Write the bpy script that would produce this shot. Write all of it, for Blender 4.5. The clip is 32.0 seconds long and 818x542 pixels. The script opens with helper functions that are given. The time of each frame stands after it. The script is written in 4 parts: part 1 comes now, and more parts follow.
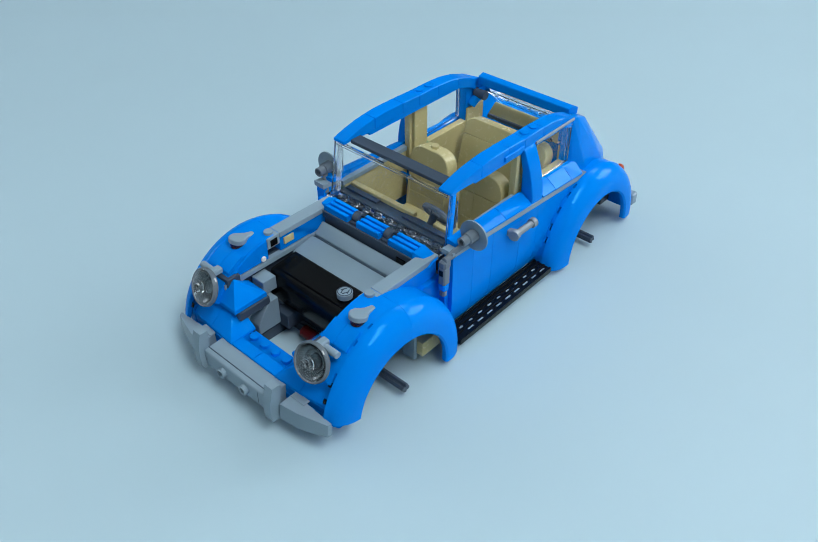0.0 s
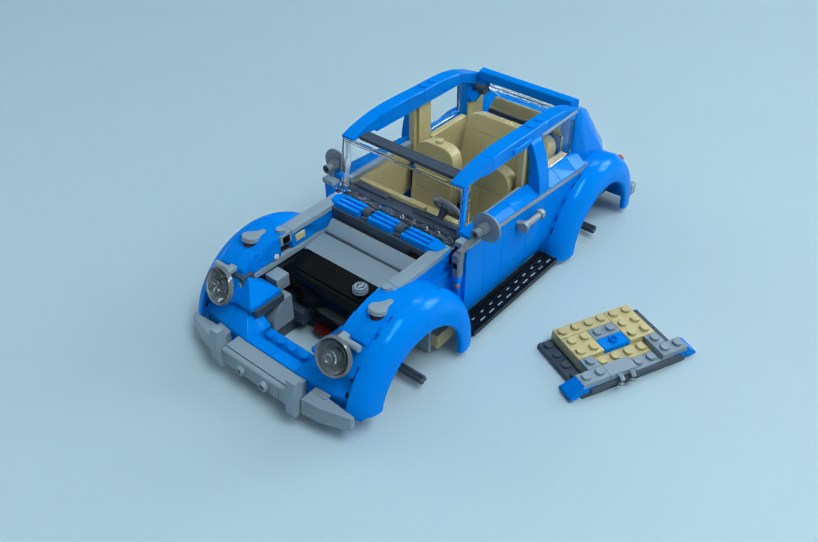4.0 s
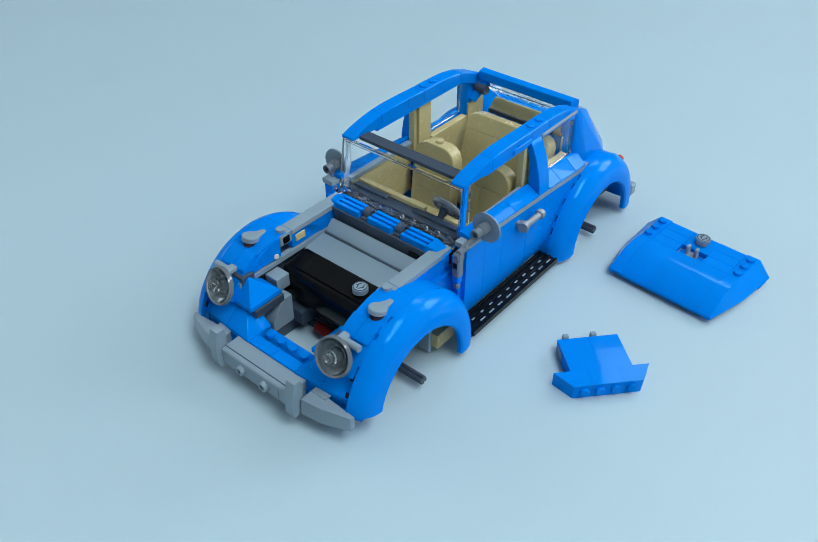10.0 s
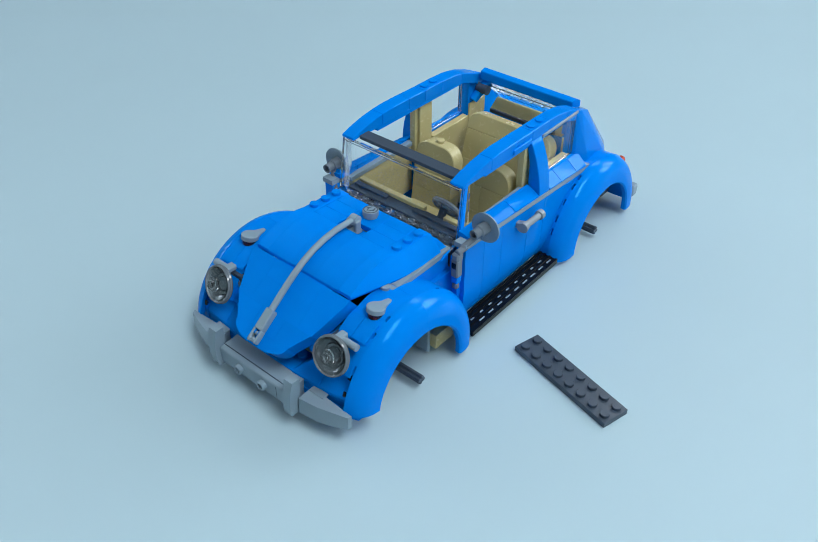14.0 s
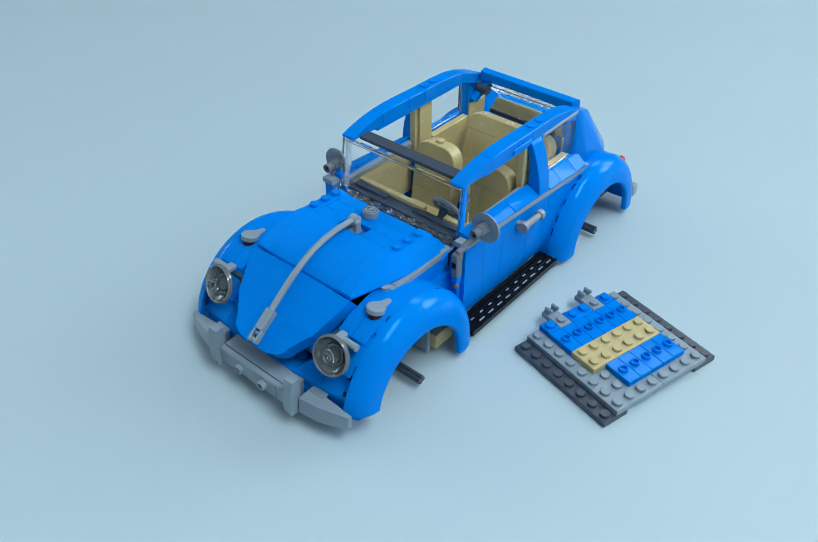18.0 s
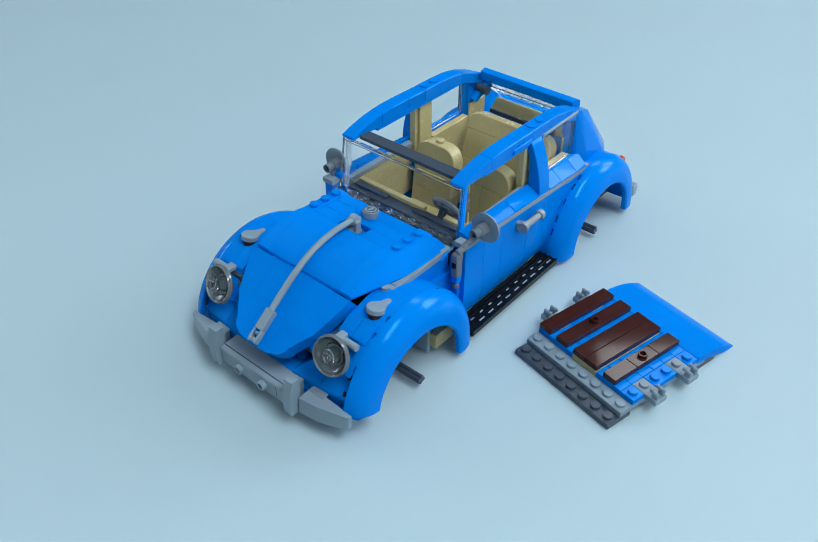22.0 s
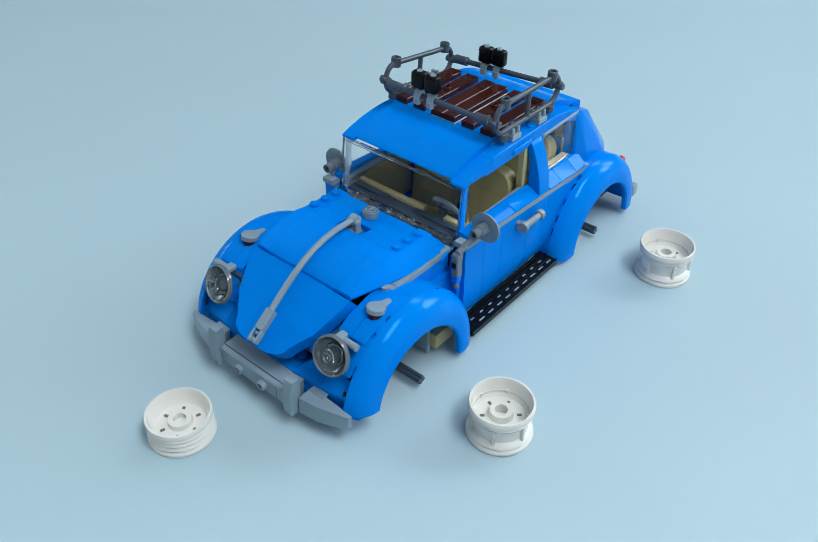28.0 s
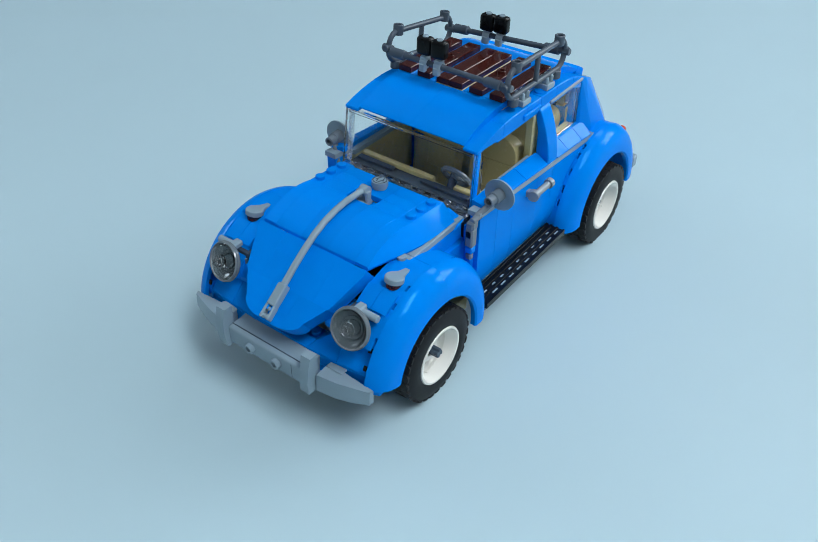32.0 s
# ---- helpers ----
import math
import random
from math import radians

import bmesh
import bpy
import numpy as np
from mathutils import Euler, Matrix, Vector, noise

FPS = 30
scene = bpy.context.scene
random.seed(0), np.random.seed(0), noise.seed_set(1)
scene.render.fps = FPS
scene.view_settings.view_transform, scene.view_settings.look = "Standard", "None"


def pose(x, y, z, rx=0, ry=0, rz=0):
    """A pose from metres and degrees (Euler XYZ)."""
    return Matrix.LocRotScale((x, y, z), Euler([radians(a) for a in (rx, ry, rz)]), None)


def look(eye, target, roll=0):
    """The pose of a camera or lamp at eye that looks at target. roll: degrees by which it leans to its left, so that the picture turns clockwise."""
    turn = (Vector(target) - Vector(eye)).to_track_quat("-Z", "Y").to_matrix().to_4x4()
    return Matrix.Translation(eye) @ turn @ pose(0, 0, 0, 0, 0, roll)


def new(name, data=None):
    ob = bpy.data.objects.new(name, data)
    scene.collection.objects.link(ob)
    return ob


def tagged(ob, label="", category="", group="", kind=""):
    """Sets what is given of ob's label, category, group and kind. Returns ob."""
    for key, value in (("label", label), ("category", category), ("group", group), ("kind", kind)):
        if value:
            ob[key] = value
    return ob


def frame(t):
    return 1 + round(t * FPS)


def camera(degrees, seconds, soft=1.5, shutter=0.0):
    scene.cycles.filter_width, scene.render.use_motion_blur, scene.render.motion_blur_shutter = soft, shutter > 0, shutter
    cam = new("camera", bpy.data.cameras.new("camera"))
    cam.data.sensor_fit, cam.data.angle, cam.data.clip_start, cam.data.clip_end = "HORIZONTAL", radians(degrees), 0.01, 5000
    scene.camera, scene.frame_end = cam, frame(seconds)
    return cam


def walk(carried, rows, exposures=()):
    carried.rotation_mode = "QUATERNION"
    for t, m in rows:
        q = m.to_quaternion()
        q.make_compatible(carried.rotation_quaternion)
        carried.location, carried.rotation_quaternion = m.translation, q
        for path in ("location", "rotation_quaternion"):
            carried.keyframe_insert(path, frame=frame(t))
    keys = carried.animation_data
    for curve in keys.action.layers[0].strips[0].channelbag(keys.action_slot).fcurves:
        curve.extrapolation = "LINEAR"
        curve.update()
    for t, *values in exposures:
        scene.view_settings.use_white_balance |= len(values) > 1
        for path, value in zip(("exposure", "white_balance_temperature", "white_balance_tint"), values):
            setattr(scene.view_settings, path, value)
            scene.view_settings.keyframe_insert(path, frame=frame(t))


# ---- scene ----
cam = camera(53.15, 32.0, soft=0.9)
EYE = pose(0, 0, 0.29724) @ pose(0, 0, 0, 90 - 38.573, 0, 0) @ pose(0, 0, 0, 0, 0, 0.5246)
walk(cam, [(0, EYE), (32, EYE)], exposures=[(0, -0.21), (32, -0.21)])

# ---- light: a window to the east, an added fill to the west, two ceiling panels ----
world = bpy.data.worlds.new("world")
scene.world = world
world.use_nodes = True
wn = world.node_tree
sky = wn.nodes.new("ShaderNodeTexSky")
sky.sky_type, sky.sun_disc = "NISHITA", False
sky.sun_elevation, sky.sun_rotation = radians(35), radians(60)
wn.links.new(sky.outputs[0], wn.nodes["Background"].inputs[0])
wn.nodes["Background"].inputs[1].default_value = 0.1


def window_light(name, m, w, h, power, tint):
    lamp = bpy.data.lights.new(name, "AREA")
    lamp.shape, lamp.size, lamp.size_y = "RECTANGLE", w, h
    lamp.energy, lamp.color = power, tint
    ob = new(name, lamp)
    ob.matrix_world = m
    return ob


window_light("daylight_window_1", look((2.52, 1.5, 1.4), (0.0, 1.5, 1.4)), 1.5, 1.4, 52, (0.88, 0.96, 1.0))
# added fill for the west side; no window is known there
window_light("west_fill_light", look((-2.52, 1.7, 1.4), (0.0, 1.7, 1.4)), 1.5, 1.4, 36, (0.88, 0.96, 1.0))
for name, px, py, w, h, power in (("ceiling_panel_light", 1.0, -0.6, 0.8, 1.5, 66), ("ceiling_panel_light_2", 1.5, 2.35, 1.2, 1.0, 21)):
    window_light(name, look((px, py, 2.455), (px, py, 0.0)), w, h, power, (0.92, 0.97, 1.0))

# ---- materials ----
MATS = {}


def material(name, rgb, rough=0.2, metal=0.0, trans=0.0, ior=1.5, grain=0.025, scale=60.0, bump=0.0015, spec=0.38, tint=None):
    """A moulded surface: colour that varies at two scales, fine handling marks in the gloss, a slight waviness."""
    if name in MATS:
        return MATS[name]
    m = bpy.data.materials.new(name)
    m.use_nodes = True
    n, l = m.node_tree.nodes, m.node_tree.links
    b = n["Principled BSDF"]
    co = n.new("ShaderNodeTexCoord")
    info = n.new("ShaderNodeObjectInfo")
    big = n.new("ShaderNodeTexNoise")
    big.inputs["Scale"].default_value, big.inputs["Detail"].default_value = scale, 3
    fine = n.new("ShaderNodeTexNoise")
    fine.inputs["Scale"].default_value, fine.inputs["Detail"].default_value = scale * 6, 2
    for t in (big, fine):
        l.new(co.outputs["Object"], t.inputs["Vector"])
    mix = n.new("ShaderNodeMath")
    mix.operation = "MULTIPLY_ADD"
    l.new(big.outputs[0], mix.inputs[0])
    mix.inputs[1].default_value = 1.4
    l.new(info.outputs["Random"], mix.inputs[2])
    ramp = n.new("ShaderNodeValToRGB")
    lo = [max(0.0, c * (1 - grain * 2) - 0.001) for c in rgb]
    hi = [min(1.0, c * (1 + grain)) for c in rgb]
    ramp.color_ramp.elements[0].position, ramp.color_ramp.elements[0].color = 0.2, (*lo, 1)
    ramp.color_ramp.elements[1].position, ramp.color_ramp.elements[1].color = 1.7 / 2, (*hi, 1)
    half = n.new("ShaderNodeMath")
    half.operation = "MULTIPLY"
    half.inputs[1].default_value = 0.5
    l.new(mix.outputs[0], half.inputs[0])
    l.new(half.outputs[0], ramp.inputs[0])
    l.new(ramp.outputs[0], b.inputs["Base Color"])
    gloss = n.new("ShaderNodeMapRange")
    gloss.inputs["To Min"].default_value, gloss.inputs["To Max"].default_value = max(0.02, rough - 0.03), rough + 0.04
    l.new(fine.outputs[0], gloss.inputs[0])
    l.new(gloss.outputs[0], b.inputs["Roughness"])
    bp = n.new("ShaderNodeBump")
    bp.inputs["Strength"].default_value, bp.inputs["Distance"].default_value = bump, 0.0006
    l.new(fine.outputs[0], bp.inputs["Height"])
    l.new(bp.outputs[0], b.inputs["Normal"])
    b.inputs["Metallic"].default_value = metal
    b.inputs["IOR"].default_value = ior
    b.inputs["Transmission Weight"].default_value = trans
    b.inputs["Specular IOR Level"].default_value = spec
    if tint:
        b.inputs["Specular Tint"].default_value = (*tint, 1)
    MATS[name] = m
    return m


def duller_edge_on(m, low):
    """Less gloss where the surface is seen edge-on."""
    n, l = m.node_tree.nodes, m.node_tree.links
    lw = n.new("ShaderNodeLayerWeight")
    lw.inputs["Blend"].default_value = 0.5
    r = n.new("ShaderNodeMapRange")
    r.inputs["From Min"].default_value, r.inputs["From Max"].default_value = 0.3, 0.58
    r.inputs["To Min"].default_value, r.inputs["To Max"].default_value = 0.5, low
    l.new(lw.outputs["Facing"], r.inputs[0])
    l.new(r.outputs[0], n["Principled BSDF"].inputs["Specular IOR Level"])
    return m


BLUE = material("blue_plastic", (0.0, 0.205, 0.75), 0.05, ior=1.3, bump=0.004, spec=0.5, tint=(0.1, 0.65, 1.0))
GREY = material("light_grey_plastic", (0.218, 0.304, 0.368), 0.24, spec=0.28)
duller_edge_on(BLUE, 0.04)
STEEL = material("mid_grey_plastic", (0.135, 0.17, 0.205), 0.22)
DGREY = material("dark_grey_plastic", (0.048, 0.070, 0.102), 0.24)
GUN = material("steel_grey_plastic", (0.054, 0.076, 0.106), 0.24)
BLACK = material("black_plastic", (0.004, 0.005, 0.006), 0.2, spec=0.16)
TAN = material("tan_plastic", (0.50, 0.445, 0.225), 0.26)
BROWN = material("reddish_brown_plastic", (0.046, 0.0115, 0.0095), 0.06)
WHITE = material("white_plastic", (0.72, 0.715, 0.68), 0.18, grain=0.03)
# beige that stands for shade inside the rim holes
SHADE = material("rim_hole_shade_beige", (0.16, 0.14, 0.105), 0.5)
RUBBER = material("black_rubber", (0.0065, 0.007, 0.0085), 0.55, grain=0.15, bump=0.08, spec=0.25)
ORANGE = material("clear_orange_plastic", (0.30, 0.055, 0.012), 0.08, trans=0.7)
REDC = material("clear_red_plastic", (0.8, 0.09, 0.03), 0.1, trans=0.5)
RED = material("red_plastic", (0.12, 0.006, 0.007), 0.3, spec=0.2)
YELLOW = material("yellow_plastic", (0.75, 0.45, 0.01), 0.25)
CLEAR = material("clear_plastic", (0.97, 0.98, 0.98), 0.03, trans=1.0, ior=1.17, grain=0.0, bump=0.004)
LENS = material("clear_lens_plastic", (0.92, 0.94, 0.95), 0.03, trans=1.0, ior=1.22, grain=0.0, bump=0.004)
CHROME = material("smoky_reflector_plastic", (0.06, 0.08, 0.095), 0.04, metal=0.35, spec=1.0)
# clear edge with the backdrop's pale reflection put into its colour
EDGE = material("clear_edge_pale_reflection", (0.80, 0.88, 0.93), 0.22, trans=0.75, ior=1.12, grain=0.02)
KNOB = material("clear_knob_plastic", (0.92, 0.94, 0.95), 0.03, trans=1.0, ior=1.42, grain=0.0, bump=0.004)
RIMG = material("smoky_grey_rim", (0.12, 0.15, 0.175), 0.1, spec=0.6)
SILVER = material("silver_grey_plastic", (0.22, 0.26, 0.29), 0.2, metal=0.15)
PAPER = material("light_blue_card", (0.392, 0.540, 0.612), 0.42, grain=0.012, scale=5.0, bump=0.02)
WALLP = material("white_wall_paint", (0.80, 0.80, 0.78), 0.8, grain=0.02, scale=3.0)
CEILP = material("pale_ceiling_paint", (0.68, 0.69, 0.69), 0.85, grain=0.02, scale=3.0)
PALEW = material("pale_grey_wall_paint", (0.64, 0.65, 0.655), 0.8, grain=0.03, scale=3.0)
GREYW = material("mid_grey_wall_paint", (0.45, 0.46, 0.465), 0.8, grain=0.03, scale=3.0)
FLOORM = material("grey_floor", (0.22, 0.23, 0.24), 0.5, grain=0.2, scale=8.0)
LEGM = material("grey_painted_wood", (0.42, 0.43, 0.44), 0.45, grain=0.08, scale=20.0)
DARKW = material("dark_blue_grey_paint", (0.06, 0.07, 0.085), 0.7, grain=0.05, scale=3.0)

MM = 0.001


# ---- mesh helpers, all in millimetres ----
def box(x0, x1, y0, y1, z0, z1, bev=0.3, bm=None):
    b = bmesh.new()
    bmesh.ops.create_cube(b, size=1.0)
    for v in b.verts:
        v.co = Vector((x0 if v.co.x < 0 else x1, y0 if v.co.y < 0 else y1, z0 if v.co.z < 0 else z1))
    if bev:
        bmesh.ops.bevel(b, geom=b.edges[:], offset=bev, segments=1, affect="EDGES", profile=0.6)
    return into(b, bm)


def into(b, bm):
    if bm is None:
        return b
    me = bpy.data.meshes.new("tmp")
    b.to_mesh(me)
    bm.from_mesh(me)
    bpy.data.meshes.remove(me)
    b.free()
    return bm


def moved(b, m):
    bmesh.ops.transform(b, matrix=m, verts=b.verts[:])
    return b


def at(x, y, z, rx=0, ry=0, rz=0):
    return Matrix.LocRotScale((x, y, z), Euler([radians(a) for a in (rx, ry, rz)]), None)


def prism(pts, axis, a0, a1, bev=0.3, bm=None):
    """A polygon drawn in the two other axes, drawn out along axis (0, 1 or 2) from a0 to a1."""
    b = bmesh.new()
    rings = []
    for a in (a0, a1):
        ring = []
        for p, q in pts:
            c = [0, 0, 0]
            c[axis] = a
            c[(axis + 1) % 3], c[(axis + 2) % 3] = p, q
            ring.append(b.verts.new(c))
        rings.append(ring)
    k = len(pts)
    b.faces.new(rings[0][::-1])
    b.faces.new(rings[1])
    for i in range(k):
        b.faces.new((rings[0][i], rings[0][(i + 1) % k], rings[1][(i + 1) % k], rings[1][i]))
    bmesh.ops.recalc_face_normals(b, faces=b.faces[:])
    if bev:
        sharp = [e for e in b.edges if len(e.link_faces) == 2 and e.calc_face_angle(0) > 0.6]
        bmesh.ops.bevel(b, geom=sharp, offset=bev, segments=1, affect="EDGES", profile=0.6)
    return into(b, bm)


def xz(pts, y0, y1, bev=0.3, bm=None):
    """A prism across the car from points (x, z)."""
    return prism([(z, x) for x, z in pts], 1, y0, y1, bev, bm)


def loft(sections, bm=None):
    b = bmesh.new()
    rings = [[b.verts.new(p) for p in s] for s in sections]
    k = len(rings[0])
    for r, q in zip(rings, rings[1:]):
        for i in range(k):
            b.faces.new((r[i], r[(i + 1) % k], q[(i + 1) % k], q[i]))
    b.faces.new(rings[0][::-1])
    b.faces.new(rings[-1])
    bmesh.ops.recalc_face_normals(b, faces=b.faces[:])
    return into(b, bm)


def lathe(profile, seg=40, bm=None, a0=0.0, a1=360.0, closed=False):
    """Points (r, z) turned round z; with closed, the profile is a ring and the ends of a part turn are capped."""
    b = bmesh.new()
    full = abs(a1 - a0) >= 360
    steps = seg if full else seg + 1
    rings = []
    for i in range(steps):
        a = radians(a0 + (a1 - a0) * i / seg)
        rings.append([b.verts.new((r * math.cos(a), r * math.sin(a), z)) for r, z in profile])
    k = len(profile)
    for i in range(seg):
        r, q = rings[i], rings[(i + 1) % steps]
        for j in range(k if closed else k - 1):
            f = [r[j], q[j], q[(j + 1) % k], r[(j + 1) % k]]
            b.faces.new(f)
    if closed and not full:
        b.faces.new(rings[0])
        b.faces.new(rings[-1][::-1])
    bmesh.ops.remove_doubles(b, verts=b.verts[:], dist=1e-5)
    bmesh.ops.recalc_face_normals(b, faces=b.faces[:])
    return into(b, bm)


def cyl(r, z0, z1, seg=24, bev=0.25, bm=None):
    return lathe([(0, z0), (r - bev, z0), (r, z0 + bev), (r, z1 - bev), (r - bev, z1), (0, z1)], seg, bm)


def ring(ro, ri, z0, z1, seg=28, bev=0.25, bm=None):
    return lathe([(ri, z0), (ro - bev, z0), (ro, z0 + bev), (ro, z1 - bev), (ro - bev, z1), (ri + bev, z1), (ri, z1 - bev)], seg, bm, closed=True)


def tube(path, r, seg=12, bm=None, flat=1.0):
    """A round bar along a path."""
    path = [Vector(p) for p in path]
    b = bmesh.new()
    rings = []
    up = Vector((0.13, 0.21, 1)).normalized()
    for i, p in enumerate(path):
        d = (path[min(i + 1, len(path) - 1)] - path[max(i - 1, 0)]).normalized()
        u = d.cross(up)
        if u.length < 0.05:
            u = d.cross(Vector((1, 0, 0.1)))
        u.normalize()
        w = u.cross(d)
        rings.append([b.verts.new(p + u * r * math.cos(2 * math.pi * k / seg) + w * r * flat * math.sin(2 * math.pi * k / seg)) for k in range(seg)])
    for r0, r1 in zip(rings, rings[1:]):
        for k in range(seg):
            b.faces.new((r0[k], r0[(k + 1) % seg], r1[(k + 1) % seg], r1[k]))
    b.faces.new(rings[0][::-1])
    b.faces.new(rings[-1])
    bmesh.ops.recalc_face_normals(b, faces=b.faces[:])
    return into(b, bm)


def arc(cx, cz, r, a0, a1, n=8):
    return [(cx + r * math.cos(radians(a0 + (a1 - a0) * i / n)), cz + r * math.sin(radians(a0 + (a1 - a0) * i / n))) for i in range(n + 1)]


def studs(bm, places, z, r=2.4, h=1.7, hollow=False):
    for x, y in places:
        b = ring(r, 1.5, z - 0.1, z + h, 18, 0.2) if hollow else cyl(r, z - 0.1, z + h, 18, 0.2)
        into(moved(b, at(x, y, 0)), bm)
    return bm


def grid_of(x0, x1, y0, y1):
    """Stud centres on a plate that spans these bounds."""
    nx, ny = round(abs(x1 - x0) / 8), round(abs(y1 - y0) / 8)
    return [(min(x0, x1) + 4 + 8 * i, min(y0, y1) + 4 + 8 * j) for i in range(nx) for j in range(ny)]


def plate(x0, x1, y0, y1, z0, h=3.2, stud=True, hollow=False, bev=0.25):
    b = box(x0 + 0.08, x1 - 0.08, y0 + 0.08, y1 - 0.08, z0, z0 + h, bev)
    if stud:
        studs(b, grid_of(x0, x1, y0, y1), z0 + h, hollow=hollow)
    return b


def hollow_plate(x0, x1, y0, y1):
    """A studded plate that is open below, with its round tubes."""
    b = plate(x0, x1, y0, y1, 2.0, 1.2)
    for c in ((x0 + 0.1, x0 + 1.4, y0 + 0.1, y1 - 0.1), (x1 - 1.4, x1 - 0.1, y0 + 0.1, y1 - 0.1), (x0 + 1.4, x1 - 1.4, y0 + 0.1, y0 + 1.4), (x0 + 1.4, x1 - 1.4, y1 - 1.4, y1 - 0.1)):
        box(*c, 0.0, 2.05, 0, b)
    for i in range(1, round((x1 - x0) / 8)):
        for j in range(1, round((y1 - y0) / 8)):
            into(moved(ring(3.25, 2.4, 0.0, 2.05, 20, 0.1), at(x0 + 8 * i, y0 + 8 * j, 0)), b)
    return b


def hull(points, bev=0.2):
    """A faceted block: the convex hull of its corners."""
    b = bmesh.new()
    for p in points:
        b.verts.new(p)
    bmesh.ops.convex_hull(b, input=b.verts[:])
    loose = [v for v in b.verts if not v.link_faces]
    bmesh.ops.delete(b, geom=loose, context="VERTS")
    bmesh.ops.dissolve_limit(b, angle_limit=0.03, verts=b.verts[:], edges=b.edges[:])
    bmesh.ops.recalc_face_normals(b, faces=b.faces[:])
    if bev:
        sharp = [e for e in b.edges if len(e.link_faces) == 2 and e.calc_face_angle(0) > 0.15]
        bmesh.ops.bevel(b, geom=sharp, offset=bev, segments=1, affect="EDGES", profile=0.6)
    return b


def pillow(x0, x1, y0, y1, z0, z1, r, bm=None):
    """A block with well rounded edges."""
    b = bmesh.new()
    bmesh.ops.create_cube(b, size=1.0)
    for v in b.verts:
        v.co = Vector((x0 if v.co.x < 0 else x1, y0 if v.co.y < 0 else y1, z0 if v.co.z < 0 else z1))
    bmesh.ops.bevel(b, geom=b.edges[:], offset=r, segments=4, affect="EDGES", profile=0.5)
    return into(b, bm)


def mirror(b):
    bmesh.ops.transform(b, matrix=Matrix.Diagonal((1, -1, 1, 1)), verts=b.verts[:])
    bmesh.ops.reverse_faces(b, faces=b.faces[:])
    return b


def part(name, b, mat, parent, label="", angle=32):
    me = bpy.data.meshes.new(name)
    bmesh.ops.scale(b, vec=(MM, MM, MM), verts=b.verts[:])
    b.to_mesh(me)
    b.free()
    me.materials.append(mat)
    me.polygons.foreach_set("use_smooth", [True] * len(me.polygons))
    me.set_sharp_from_angle(angle=radians(angle))
    ob = new(name, me)
    if parent is not None:
        ob.parent = parent
    if label:
        ob["label"] = label
    return ob


def pair(name, make, mat, parent, label=""):
    """The same part on both sides of the car. make() gives the left one."""
    return part(name, make(), mat, parent, label), part(name, mirror(make()), mat, parent, label)


def clear(*obs):
    for ob in obs:
        ob.visible_shadow = False


ARRIVE = []  # (part, seconds) of pieces that are added to their thing on the way


def comes(t, ob):
    ARRIVE.append((ob, math.floor(t * 30 + 0.001) / 30))
    return ob


# ---- the room: unseen, added round the table; its greys set the bounce light ----
def slab(name, b, mat, label, category):
    return tagged(part(name, b, mat, None), label, category, kind="structure")


slab("table_top", box(-1500, 1500, -600, 1900, -24, 0, 2), PAPER, "plain light blue card table surface", "table top")
for lx in (-1420, 1340):
    for ly in (-520, 1740):
        slab("table_leg", box(lx, lx + 80, ly, ly + 80, -750, -24, 4), LEGM, "square grey table leg standing on the floor", "table leg")
slab("floor", box(-2500, 2500, -2000, 3000, -780, -750, 0), FLOORM, "plain grey floor under the table", "floor")
slab("ceiling", box(-2500, 2500, -2000, 3000, 2500, 2530, 0), CEILP, "unseen pale grey ceiling, toned for bounce light", "ceiling")


def window_wall(x0, x1, w0, w1):
    """A side wall with one opening from w0 to w1."""
    b = box(x0, x1, -2000, 3000, -750, 700, 0)
    for y0, y1 in ((-2000, w0), (w1, 3000)):
        box(x0, x1, y0, y1, 700, 2100, 0, b)
    return box(x0, x1, -2000, 3000, 2100, 2500, 0, b)


slab("wall_west", window_wall(-2560, -2500, 950, 2450), GREYW, "unseen mid-grey wall with one window, toned to cut bounce light", "wall")
slab("wall_east", window_wall(2500, 2560, 750, 2250), GREYW, "unseen mid-grey wall with one window, toned to cut bounce light", "wall")
slab("wall_north", box(-2500, 2500, 3000, 3060, -750, 2500, 0), DARKW, "dark blue-grey painted wall", "wall")
slab("wall_south", box(-2500, 2500, -2060, -2000, -750, 2500, 0), PALEW, "unseen pale grey wall, toned for bounce light", "wall")
# the west frame is made up to go with the added fill
for name, x, y0 in (("window_1", 2490, 750), ("window_2", -2490, 950)):
    fr = box(x - 20, x + 10, y0, y0 + 1500, 700, 760, 3)
    box(x - 20, x + 10, y0, y0 + 1500, 2040, 2100, 3, fr)
    for yy in (y0, y0 + 715, y0 + 1440):
        box(x - 20, x + 10, yy, yy + 60 + 10 * (yy == y0 + 715), 760, 2040, 3, fr)
    slab(name, fr, WALLP, "unseen white window frame with one upright bar", "window")
